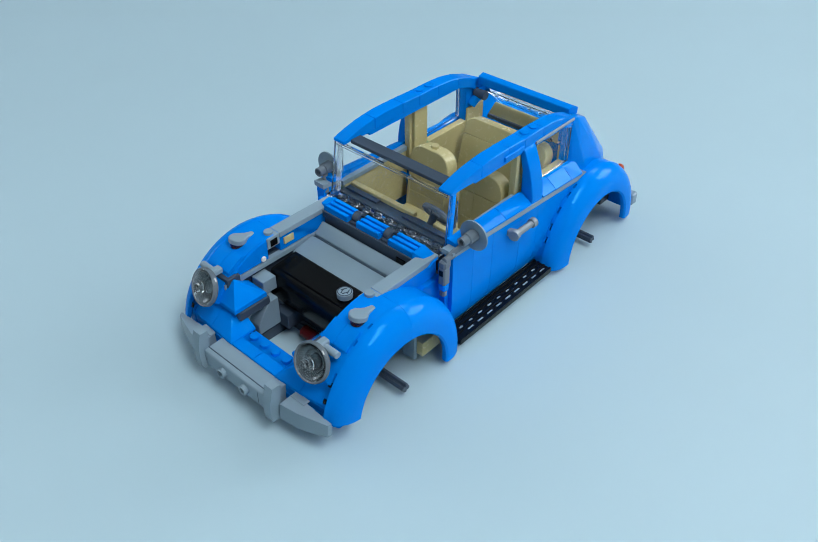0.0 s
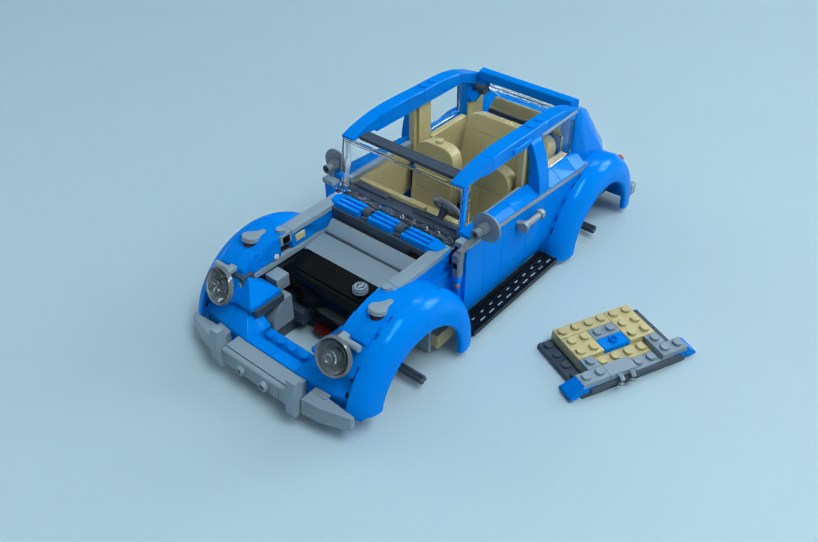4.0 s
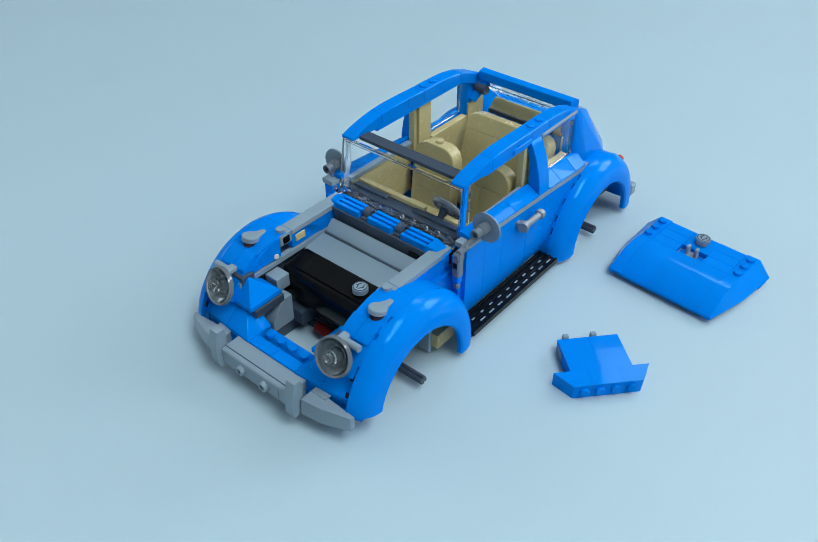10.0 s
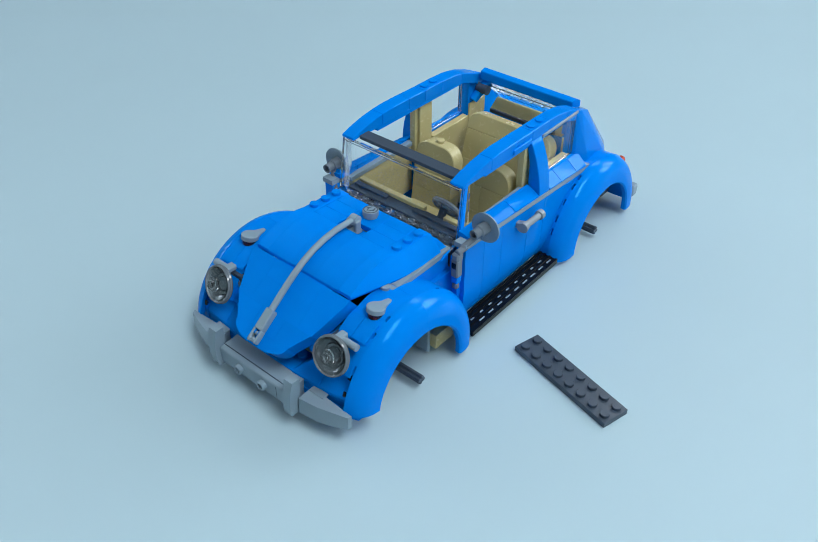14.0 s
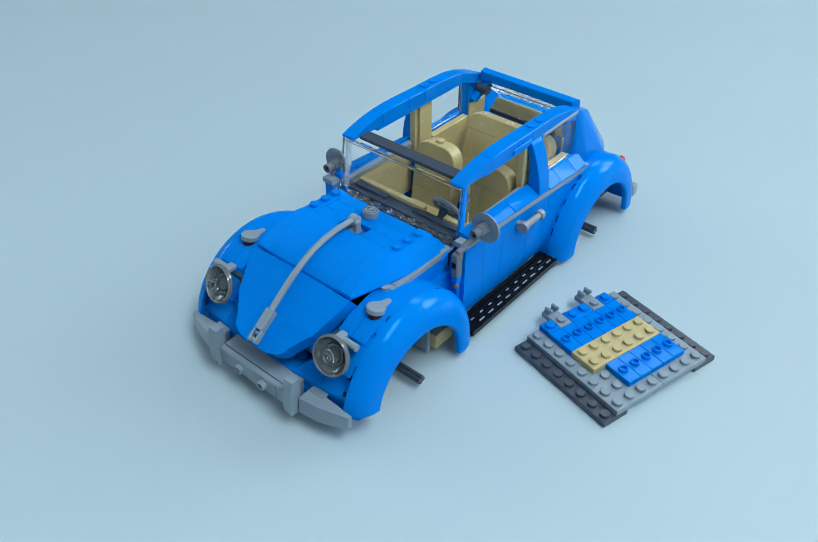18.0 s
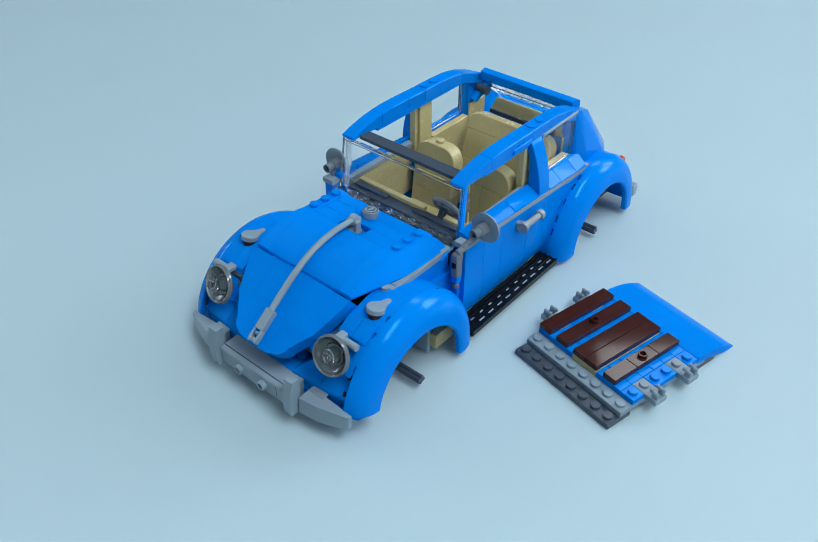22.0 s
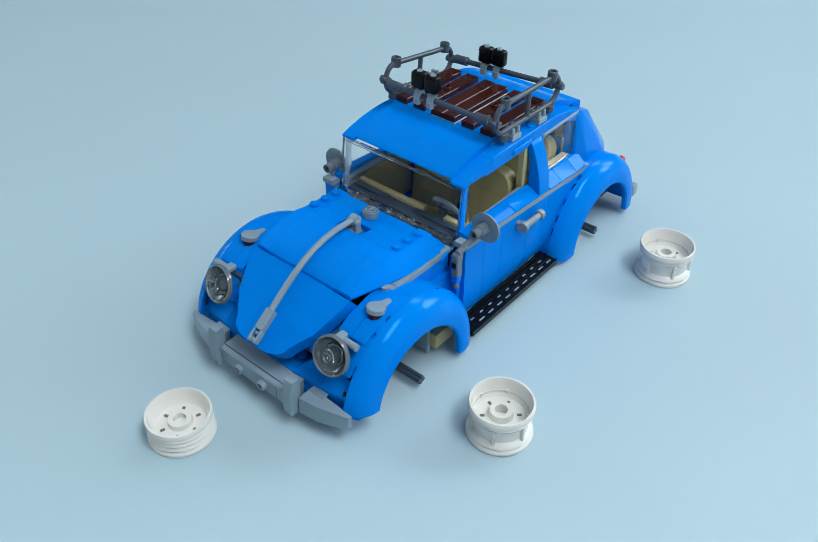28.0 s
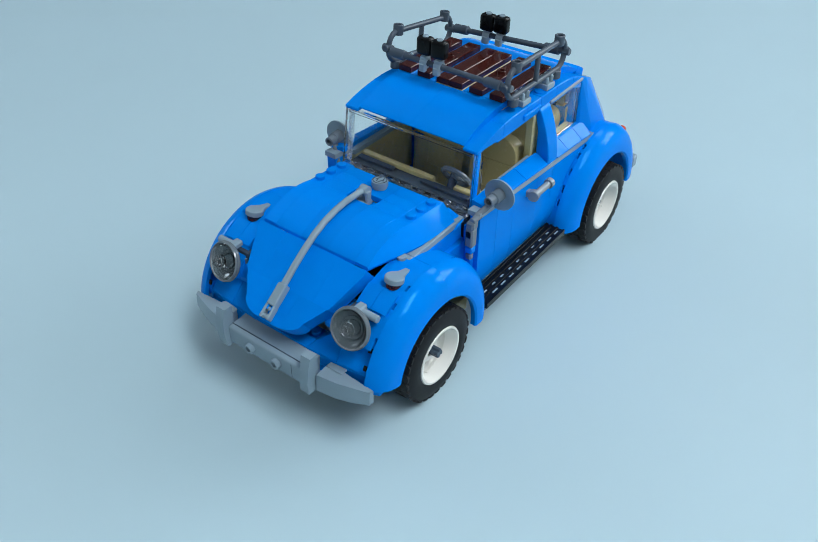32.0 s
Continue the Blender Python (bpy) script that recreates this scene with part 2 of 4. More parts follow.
for px, py, w, h in ((1000, -600, 800, 1500), (1500, 2350, 1200, 1000)):
    lf = box(px - w / 2 - 20, px - w / 2, py - h / 2 - 20, py + h / 2 + 20, 2440, 2500, 2)
    box(px + w / 2, px + w / 2 + 20, py - h / 2 - 20, py + h / 2 + 20, 2440, 2500, 2, lf)
    for y0 in (py - h / 2 - 20, py + h / 2):
        box(px - w / 2, px + w / 2, y0, y0 + 20, 2440, 2500, 2, lf)
    slab("ceiling_light", lf, LEGM, "flat ceiling light in a grey frame", "ceiling light")


# ---- the toy car: x forward, y to its left, z up, millimetres ----
car = tagged(new("toy_car"), "bright blue brick-built toy car with light grey trim", "toy car")


def rail_z(x):
    pts = [(53, 85.2), (46, 87.4), (38, 89.2), (30, 90.3), (22, 90.9), (8, 90.8), (-6, 90.4), (-20, 90.4), (-32, 89.8), (-42, 88.0), (-52, 84.6), (-60, 80.5), (-68, 75.4)]
    for (a, p), (b, q) in zip(pts, pts[1:]):
        if b <= x <= a:
            return q + (p - q) * (x - b) / (a - b)
    return pts[-1][1]


# chassis
part("chassis", box(-104, 108, -34, 34, 0.3, 6, 0.4), DGREY, car, "dark grey flat underbody")
part("chassis_front", box(136, 150, -34, 34, 0.3, 8, 0.4), DGREY, car)
for s in (-1, 1):
    part("chassis_rail", box(108, 136, 20 * s - 6 + 6 * s, 20 * s + 6 + 8 * s, 0.3, 8, 0.4), DGREY, car)
for x in (105, -61):
    ax = bmesh.new()
    for q in (0, 90):
        into(moved(box(-2.4, 2.4, -0.95, 0.95, -58.5, 58.5, 0.3), at(0, 0, 0, 0, 0, q + 20)), ax)
    moved(ax, at(x, 0, 6.8 if x > 0 else 5.2, 90, 0, 0))
    part("axle", ax, DGREY, car, "dark grey cross axle")
part("steering_hub", moved(cyl(3.4, -12, 12, 16), at(109.5, 2, 5.5, 90, 0, 0)), RED, car, "dark red hub under the bonnet")
part("hub_pin", moved(cyl(2.6, -18, -12, 16), at(109.5, 2, 5.5, 90, 0, 0)), YELLOW, car, "yellow pin")


# wings over the wheels
def swept(profile, cx, cz, a0, a1, seg=40):
    """A profile of (radius, y) swept round an axle."""
    b = lathe(profile, seg, None, a0, a1, True)
    moved(b, Matrix(((1, 0, 0, cx), (0, 0, 1, 0), (0, 1, 0, cz), (0, 0, 0, 1))))
    bmesh.ops.recalc_face_normals(b, faces=b.faces[:])
    return b


WING = [(30.5, 57.0), (30.2, 59.6), (31.2, 60.4), (35.0, 60.3), (38.4, 59.6), (41.0, 58.3), (43.2, 56.3), (44.7, 53.8), (45.5, 51.8), (45.7, 50.6), (43.3, 50.6), (42.6, 52.2), (40.2, 55.4), (36.0, 57.2)]
FRONT, REAR = (107, 8), (-64, 5)
pair("front_wing", lambda: swept(WING, *FRONT, 11, 97.1, 44), BLUE, car, "glossy rounded blue front wing")
pair("front_wing_tail", lambda: swept(WING, *FRONT, 97.25, 186, 44), BLUE, car, "glossy rounded blue rear half of the front wing")
pair("rear_wing", lambda: swept(WING, *REAR, -2, 182, 80), BLUE, car, "glossy rounded blue rear wing")


def strip(r0, r1, y0, y1):
    return [(r0, y0), (r1, y0), (r1, y1), (r0, y1)]


# decks between the wings and the body; open slots are left along the joint
for a0, a1 in ((34, 97.05), (97.3, 172)):
    pair("wing_deck", lambda: swept(strip(42.6, 45.5, 33, 49.3), *FRONT, a0, a1, 26), BLUE, car)
for y0, y1 in ((33.2, 40.9), (41.1, 49.2)):
    pair("wing_tile", lambda: swept(strip(45.4, 46.7, y0, y1), *FRONT, 54.4, 68, 8), BLUE, car)
pair("slot_floor", lambda: swept(strip(40.4, 42.9, 47.0, 52.4), *FRONT, 34, 172, 40), BLUE, car)
for a0, a1 in ((42, 59.6), (63.6, 72.4), (76.6, 118.8), (122.6, 172)):
    pair("slot_filler", lambda: swept(strip(42.8, 45.55, 49.25, 50.65), *FRONT, a0, a1, 20), BLUE, car)
pair("rear_deck", lambda: swept(strip(42.6, 45.4, 40, 49.3), *REAR, -2, 182, 48), BLUE, car)
pair("slot_floor", lambda: swept(strip(40.4, 42.9, 47.0, 52.4), *REAR, 2, 178, 40), BLUE, car)
for a0, a1 in ((-2, 19.4), (24.6, 29.6), (34.8, 42.8), (47.8, 56.0), (61.0, 64.6), (69.2, 182)):
    pair("slot_filler", lambda: swept(strip(42.8, 45.55, 49.25, 50.65), *REAR, a0, a1, 24), BLUE, car)


def notch(cx, cz, a, w, y):
    return moved(box(-0.5, 0.2, -0.8, 0.8, -w, w, 0.1), at(cx + 44.7 * math.cos(radians(a)), y, cz + 44.7 * math.sin(radians(a)), 0, -a, 0))


# shade of two gaps, painted as small black blocks on the joint
for a in (23, 34):
    pair("wing_notch", lambda: notch(*FRONT, a, 1.2, 48.8), BLACK, car, "black block for the shade in a gap between wing and nose")

pair("arch_block", lambda: box(69, 83, 40, 49.6, 6, 15, 0.3), TAN, car, "tan block inside the front wheel arch")
pair("arch_guard", lambda: box(83.2, 85.4, 38, 46, 3, 20, 0.3), GREY, car)

pair("wing_root", lambda: box(60.6, 84, 36.2, 42, 16, 41.2, 0.2), BLUE, car)

# front panel
for z0, z1, back in ((7, 11.0, 0.5), (11.1, 15.2, 0.0), (15.3, 19.4, 0.4)):
    part("front_panel", prism([(139, -48.4), (148.2 - back, -48.4), (151 - back, -18), (151 - back, 18), (148.2 - back, 48.4), (139, 48.4)], 2, z0, z1, 0.2), BLUE, car, "flat blue front apron")
part("front_shelf_tile", box(143.5, 150, -16, -0.1, 19.5, 21.0), BLUE, car)
part("front_shelf_tile", box(143.5, 150, 0.1, 16, 19.5, 21.0), BLUE, car)
part("front_stud_plate", studs(box(135, 143.3, -16, 16, 16.2, 19.4), [(139, y) for y in (-12, -4, 4, 12)], 19.4), BLUE, car)
part("front_wall", box(134.6, 138.8, -20, 20, 6, 16), BLUE, car)


def hip(x0, x1, y0, y1, z0, z1, ax, ay, az):
    """A corner slope: a low block whose faces rise to one point."""
    b = bmesh.new()
    lo = [b.verts.new(p) for p in ((x0, y0, z0), (x1, y0, z0), (x1, y1, z0), (x0, y1, z0))]
    hi = [b.verts.new(p) for p in ((x0, y0, z1), (x1, y0, z1), (x1, y1, z1), (x0, y1, z1))]
    top = b.verts.new((ax, ay, az))
    b.faces.new(lo[::-1])
    for k in range(4):
        b.faces.new((lo[k], lo[(k + 1) % 4], hi[(k + 1) % 4], hi[k]))
        b.faces.new((hi[k], hi[(k + 1) % 4], top))
    bmesh.ops.recalc_face_normals(b, faces=b.faces[:])
    return b


pair("nose_slope", lambda: hull([(135, 33.1, 19.5), (149.2, 33.1, 19.5), (149.2, 33.1, 21.2), (137.5, 33.1, 32.2), (135, 33.1, 32.2), (135, 48.6, 19.5), (147.8, 48.6, 19.5), (147.8, 48.6, 21.2), (136.5, 48.6, 34), (135, 48.6, 34)]), BLUE, car)
pair("wing_filler", lambda: prism([(134, 48.7), (148.2, 48.7), (147.7, 52.5), (146.6, 55.5), (134, 55.5)], 2, 11, 25, 0.2), BLUE, car)
pair("nose_corner_slope", lambda: hull([(134.8, 16.1, 19.5), (150.2, 16.1, 19.5), (150.2, 16.1, 21.0), (134.8, 16.1, 21.0), (134.8, 33, 19.5), (149.2, 33, 19.5), (149.2, 33, 21.2), (137.5, 33, 32.2), (134.8, 33, 32.2), (139.0, 28.2, 31.4), (136, 28.2, 31.4)]), BLUE, car)
pair("inner_wedge", lambda: hip(122, 142, 21, 35, 31, 33.4, 133.5, 30.5, 43.4), BLUE, car)
pair("inner_wedge_base", lambda: box(121, 140, 20, 34, 26, 30.8), DGREY, car)
pair("inner_grey_block", lambda: box(112, 120.6, 25, 34, 28, 36), GREY, car)
pair("inner_grey_slope", lambda: xz([(116, 10), (130, 10), (130, 16), (122, 27), (116, 27)], 20, 28), GREY, car)
pair("white_knob", lambda: moved(cyl(3, 0, 4, 16), at(126, 27, 26)), WHITE, car)


# headlights
def lamp_at(b):
    return moved(b, at(146.0, 38.9, 41.5) @ at(0, 0, 0, 0, 66, 5) @ Matrix.Scale(0.84, 4))


for side in (1, -1):
    f = (lambda b: b) if side == 1 else mirror
    lamp = part("headlight", f(lamp_at(lathe([(0, -5.2), (5, -4.9), (8.4, -3.7), (10.9, -1.4), (10.5, -0.7), (9.9, -0.9), (9.2, -1.9), (8.2, -2.8), (6.7, -3.5), (6.4, -3.2), (6.0, -3.7), (4.4, -4.1), (4.2, -3.7), (3.8, -4.2), (0, -4.4)], 36))), CHROME, car, "smoky grey dished headlight reflector")
    part("rim", f(lamp_at(lathe([(10.4, -2.4), (11.4, -2.8), (11.9, -1.8), (11.5, -0.9), (11.7, -0.2), (11.2, 0.6), (10.7, 0.5), (10.3, 0.0), (10.2, -0.8)], 40, closed=True))), RIMG, lamp, "dark grey lamp rim")
    glass = part("lens", f(lamp_at(lathe([(0, 1.2), (5, 1.0), (9, 0.2), (10.7, -0.6), (10.7, 0.2), (9.2, 1.1), (7, 1.8), (4, 2.3), (0, 2.5)], 36))), LENS, lamp, "clear curved lens")
    knob = part("lens_stud", f(lamp_at(lathe([(0, 1.6), (4.4, 1.5), (4.3, 2.9), (2.7, 3.1), (2.6, 5.0), (1.5, 5.1), (1.4, 2.9), (0, 2.9)], 24))), KNOB, lamp)
    clear(glass, knob)
    br = f(moved(box(-3, 3, -2.2, 2.2, -2, 1.4, 0.8), at(137.6, 38.2, 47.4)))
    into(f(moved(cyl(1.8, -4.2, 4.2, 16), at(138, 44.4, 46.4, 90, 0, 0))), br)
    part("headlight_bracket", br, GREY, car, "light grey clip behind the headlight")
    part("headlight_socket", f(box(129, 137, 31, 45.0, 26, 44)), DGREY, car)

    # indicators on the wings
    ind = part("indicator", f(moved(prism(arc(0, 0, 4.5, 40, 320, 18) + [(5.4, -2.0), (11.4, -1.3), (11.4, 1.3), (5.4, 2.0)], 2, -0.4, 2.5, 0.4), at(119.6, 42.9, 53.0, 0, 12, 180))), GREY, car, "light grey rounded indicator cover")
    part("indicator_lens", f(moved(cyl(3.7, 0, 3.0, 24), at(119.8, 43.0, 50.4))), ORANGE, ind, "clear orange indicator lens")

    # door mirrors
    mx, my = (47.6, 51.4) if side == 1 else (50.2, 47.8)
    mir = part("door_mirror", f(moved(lathe([(0, -1.2), (5, -0.9), (8.2, 0.2), (8.2, 1.0), (5, 0.2), (0, 0)], 32), at(mx, my, 64.0, 0, 90, 0))), GREY, car, "round grey door mirror on a stalk")
    part("mirror_boss", f(moved(lathe([(0, -1), (3.2, -1), (3.2, 5), (2.5, 5.4), (2.5, 9.2), (1.6, 9.2), (1.6, 5), (0, 5)], 20), at(mx + 0.3, my - 0.2, 64.0, 0, 90, -4))), STEEL, mir)
    if side == -1:
        part("mirror_stalk", f(tube([(mx + 4, my - 0.4, 62), (mx + 5.4, my - 1.6, 58), (mx + 7.6, my - 4.4, 52)], 1.5)), STEEL, mir)
        continue
    part("mirror_stalk", tube([(mx + 4, my - 0.4, 62), (mx + 7, my - 2.2, 60), (60.5, 47.5, 57.6), (64.0, 46.8, 54.5)], 1.5), STEEL, mir)
    cb = moved(box(-2.3, 2.3, -2.2, 2.2, -5.6, 5.0, 0.7), at(64.6, 46.8, 47))
    box(61.8, 67.0, 44.8, 49.2, 51.4, 56.2, 0.9, cb)
    into(moved(cyl(1.7, -3.4, 3.4, 14), at(62.4, 47.6, 56.4, 0, 90, 0)), cb)
    clip = part("hinge_clip", cb, STEEL, car, "grey upright hinge clip")
    # dark inside of the slot, put on the solid clip as a black plate
    part("clip_slot", box(66.6, 67.1, 45.6, 48.0, 47.4, 50.6, 0), BLACK, clip)
    part("hinge_foot", box(62.6, 66.6, 44.8, 48.8, 37.6, 41.2, 0.5), BLUE, car)
    part("hinge_tip", box(63.2, 66.4, 45.0, 48.4, 33.6, 37.4, 0.8), STEEL, car)


# bumpers
part("front_bumper", xz([(149, 10), (161.0, 10), (161.0, 18.6), (160.4, 19.4), (149, 20.0)], -23.8, 23.8, 0.25), GREY, car, "light grey front bumper bar")
part("bumper_seam", box(158.0, 158.3, -23.6, 23.6, 19.4, 19.85, 0), DGREY, car)
part("bumper_seam", box(160.6, 161.06, 16.2, 16.5, 10.4, 18.4, 0), DGREY, car)
for y in (-9.2, 7.2):
    part("bumper_stud", moved(ring(2.6, 1.4, 0, 2.6), at(160.8, y, 14.4, 0, 90, 0)), GREY, car)
pair("overrider", lambda: loft([[(157, y0, z), (x1, y0, z), (x1, y1, z), (157, y1, z)] for x1, y0, y1, z in ((163.0, 23.0, 28.6, 8.6), (163.6, 23.5, 28.6, 11.0), (163.8, 23.9, 28.7, 15.5), (163.4, 24.2, 29.0, 21.0), (162.4, 24.1, 29.2, 26.0), (161.4, 23.9, 29.3, 29.4))]), GREY, car, "curved grey overrider")
pair("bumper_end", lambda: loft([[(150, 29.6, 9.6), (159.6, 29.6, 9.4), (158.9, 29.6, 18.4), (150, 29.6, 18.9)], [(150.6, 40, 9.8), (158.4, 40, 9.6), (157.4, 40, 18.4), (150.6, 40, 18.9)], [(151.0, 48, 10.4), (156.2, 48, 10.2), (155.2, 48, 18.4), (151.0, 48, 18.8)], [(151.2, 55.8, 11.4), (153.6, 55.2, 11.0), (153.0, 55.2, 18.3), (151.2, 55.8, 18.6)]]), GREY, car, "tapered grey bumper end")
pair("bumper_step", lambda: box(148.6, 152.6, 29.8, 39.0, 18.3, 19.3, 0.3), GREY, car)
pair("rear_bumper", lambda: box(-113, -107, 44, 58, 6, 14, 0.8), GREY, car, "light grey rear bumper end")
part("rear_bumper_bar", box(-113, -108, -43.8, 43.8, 7, 13.4, 0.6), GREY, car)
pair("tail_light", lambda: moved(lathe([(0, 3.6), (1.6, 3.3), (2.5, 2), (2.7, -2), (0, -2)], 20), at(-94.6, 51.0, 36.0, 0, -50, 0)), REDC, car, "clear red tail light")

# rails beside the luggage bay
pair("rail_cap", lambda: box(60.5, 101, 32.3, 39.8, 50.2, 53.4), GREY, car, "light grey bay rail")
pair("rail_block", lambda: studs(box(101.2, 109.2, 32.3, 39.8, 47, 53.4), [(105.2, 36)], 53.4), GREY, car)
# the hole's shade, a black plate on the uncut block
pair("rail_hole", lambda: box(103, 107.4, 32.0, 32.6, 48, 51.8, 0), BLACK, car)
pair("rail_side", lambda: box(62, 101, 33, 39.6, 41.5, 50), BLUE, car)
pair("tan_peg", lambda: box(92, 98.6, 32.2, 34, 44.6, 48.6, 0.2), TAN, car)
pair("lower_rail", lambda: loft([[(76, 32, 38.4), (76, 35, 38.4), (76, 35, 41.2), (76, 32, 41.2)], [(138, 32, 38.2), (138, 35, 38.2), (138, 35, 41), (138, 32, 41)]]), GREY, car)
pair("curved_rail_end", lambda: xz([(109.4, 53.2), (116, 52.2), (123, 49.6), (129, 45.8), (133, 41.6), (109.4, 41.6)], 32.4, 39.8), BLUE, car)
pair("rail_knob", lambda: moved(cyl(1.5, -1.5, 0.5, 16), at(113, 32.0, 43.4, 90, 0, 0)), WHITE, car)
pair("bay_wall", lambda: box(70, 131, 35, 39, 14, 41.4), DGREY, car)
pair("bay_wall_plate", lambda: box(112, 131, 31, 34.8, 22, 27), BLUE, car)

# luggage bay
part("firewall", box(66, 70.5, -32, 32, 38, 50), DGREY, car, "dark grey bulkhead")
part("bay_slope", xz([(71.4, 45.4), (72.6, 45.6), (78.2, 41.0), (78.2, 38.8), (71.4, 42)], -32, 32, 0.2), GREY, car)
part("bay_step", box(77.6, 80.2, -32, 32, 37.6, 39.6, 0.2), DGREY, car)
part("bay_slope", xz([(79.6, 40.2), (80.4, 40.5), (94, 38.2), (94, 36), (79.6, 37)], -32, 32, 0.2), GREY, car)
# no real opening: its darkness is a black block on the bulkhead
part("bay_slot", box(70.4, 71.6, 21, 27, 45.8, 48.6, 0), BLACK, car, "black block for the shade of a bulkhead opening")
part("fuel_tank", xz([(93, 17), (110, 17), (112.2, 20), (112.2, 33), (110.2, 37.2), (93, 38.6)], -31, 31, 0.8), BLACK, car, "glossy black box in the luggage bay")
part("tank_lid", xz([(95, 38.6), (108.6, 37.4), (108.6, 38.6), (95, 39.8)], -25, 27, 0.3), BLACK, car)
cap = part("tank_cap", moved(cyl(4.0, 0, 3.2, 24), at(103, 16.5, 40.0)), GREY, car, "round light grey cap with a dark emblem")


def emblem(x, y, z, parent, tilt=0):
    """A plain ring with slanted strokes."""
    b = ring(3.7, 3.2, 0, 0.14, 24, 0.02)
    for px, py, a in ((0.8, -1.0, 24), (0.8, 1.0, -24), (-1.0, -1.5, -24), (-1.0, 1.5, 24)):
        into(moved(box(-1.5, 1.5, -0.28, 0.28, 0, 0.14, 0), at(px, py, 0, 0, 0, a)), b)
    return part("emblem", moved(b, at(x, y, z)), DGREY, parent, "dark round emblem of plain strokes")


emblem(103, 16.5, 43.2, cap)
part("tank_foot", box(104, 116, -24, -14, 8, 17), DGREY, car)

# cowl with grilles
part("cowl", box(60.5, 71, -33, 33, 47.6, 51.6), DGREY, car)
part("cowl_lip", box(66.4, 71.4, -33, 33, 50.4, 52.2, 0.2), DGREY, car)
for y in (-22.5, 0.0, 22.5):
    g = box(61.5, 70.5, y - 8, y + 8, 51.8, 53.2, 0.1)
    for k in (-3.4, 0, 3.4):
        box(66 + k - 1.1, 66 + k + 1.1, y - 8, y + 8, 53.2, 55.6, 0.2, g)
    part("cowl_grille", g, BLUE, car, "blue ribbed grille tile")
for y in (-11.2, 11.2):
    c = moved(ring(3.4, 1.9, -2.2, 2.2, 20, 0.4), at(65, y, 54, 90, 0, 0))
    box(61.5, 70, y - 2.2, y + 2.2, 51.6, 53.4, 0.2, c)
    part("hinge_socket", c, DGREY, car, "dark grey hinge socket")
pair("cowl_end", lambda: loft([[(61.5, 31, 50.8), (71, 31, 50.8), (70, 31, 55.6), (61.5, 31, 55.8)], [(61.5, 39.5, 50.2), (69, 41, 50.2), (66.5, 41, 51.6), (61.5, 40.5, 52.4)]]), BLUE, car)

# windscreen
ws = part("windscreen", loft([[(55.6, -40, 54.5), (57.2, -40, 54.5), (57.2, 40, 54.5), (55.6, 40, 54.5)], [(51.6, -39.2, 84), (53.0, -39.2, 84), (53.0, 39.2, 84), (51.6, 39.2, 84)]]), CLEAR, car, "clear flat windscreen")
wb = studs(box(54.5, 61, -40, 40, 51.6, 54.4, 0.3), [(58.6, -36 + 8 * k) for k in range(10)], 54.4)
wbo = part("windscreen_base", wb, LENS, car, "clear studded windscreen foot")
side = pair("windscreen_side", lambda: loft([[(48, 39.6, 55), (56.4, 39.6, 55), (56.4, 40.8, 55), (48, 40.8, 55)], [(47, 38.8, 84), (52.4, 38.8, 84), (52.4, 40, 84), (47, 40, 84)]]), CLEAR, car)
clear(ws, wbo, *side)
def front_pillar():
    return loft([[(51.6, 38.2, 53), (54.0, 38.2, 53), (54.0, 40.0, 53), (51.6, 40.0, 53)], [(47.8, 37.4, 84.6), (50.2, 37.4, 84.6), (50.2, 39.2, 84.6), (47.8, 39.2, 84.6)]])


part("front_pillar", front_pillar(), BLUE, car, "slim blue windscreen pillar")
clear(part("front_pillar", mirror(front_pillar()), EDGE, car, "slim clear windscreen pillar"))
part("visor", box(41.6, 48.8, -31.8, 31.8, 83.2, 85.4, 0.3), DGREY, car, "dark grey bar over the windscreen")
vg = part("visor_glass", box(52.0, 53.2, -38, 38, 82.0, 83.2, 0.2), CLEAR, car)
clear(vg)


# roof rails
def rail(x0, x1, drop, inset=0.0):
    n = 6
    xs = [x0 + (x1 - x0) * i / n for i in range(n + 1)]
    top = [(x, rail_z(x)) for x in xs]
    low = [(x, min(rail_z(x) - 0.8, drop(x))) for x in reversed(xs)]
    return xz(top + low, 32 + inset, 40.4 - inset, 0.35)


def under(x):
    return rail_z(x) - (1.6 + 5.0 * min(1.0, max(0.0, (53 - x) / 18)))


for x0, x1 in ((53, 30), (29.9, 8), (7.9, -5.9), (-6, -22), (-22.1, -40), (-40.1, -57)):
    def one(x0=x0, x1=x1):
        b = rail(x0, x1, under)
        if x0 == -6:
            studs(b, [(-10, 36.2), (-18, 36.2)], 89.6)
        return b
    pair("roof_rail", one, BLUE, car)
pair("rail_ledge", lambda: box(-4, 12, 40.2, 41.6, 84.6, 87.4), BLUE, car)
pair("rail_lip", lambda: box(-50, 34, 32.2, 39.6, 81.5, 84.3, 0.2), BLUE, car)


# doors and sides, with a belt line that rises towards the bonnet
def belt(x):
    return 54.5 + 0.07 * x


DOOR = [(43, 9), (45.6, 9), (47.0, 12.6), (48.0, 17), (48.5, 22), (48.6, 26), (48.6, 48), (43, 48)]
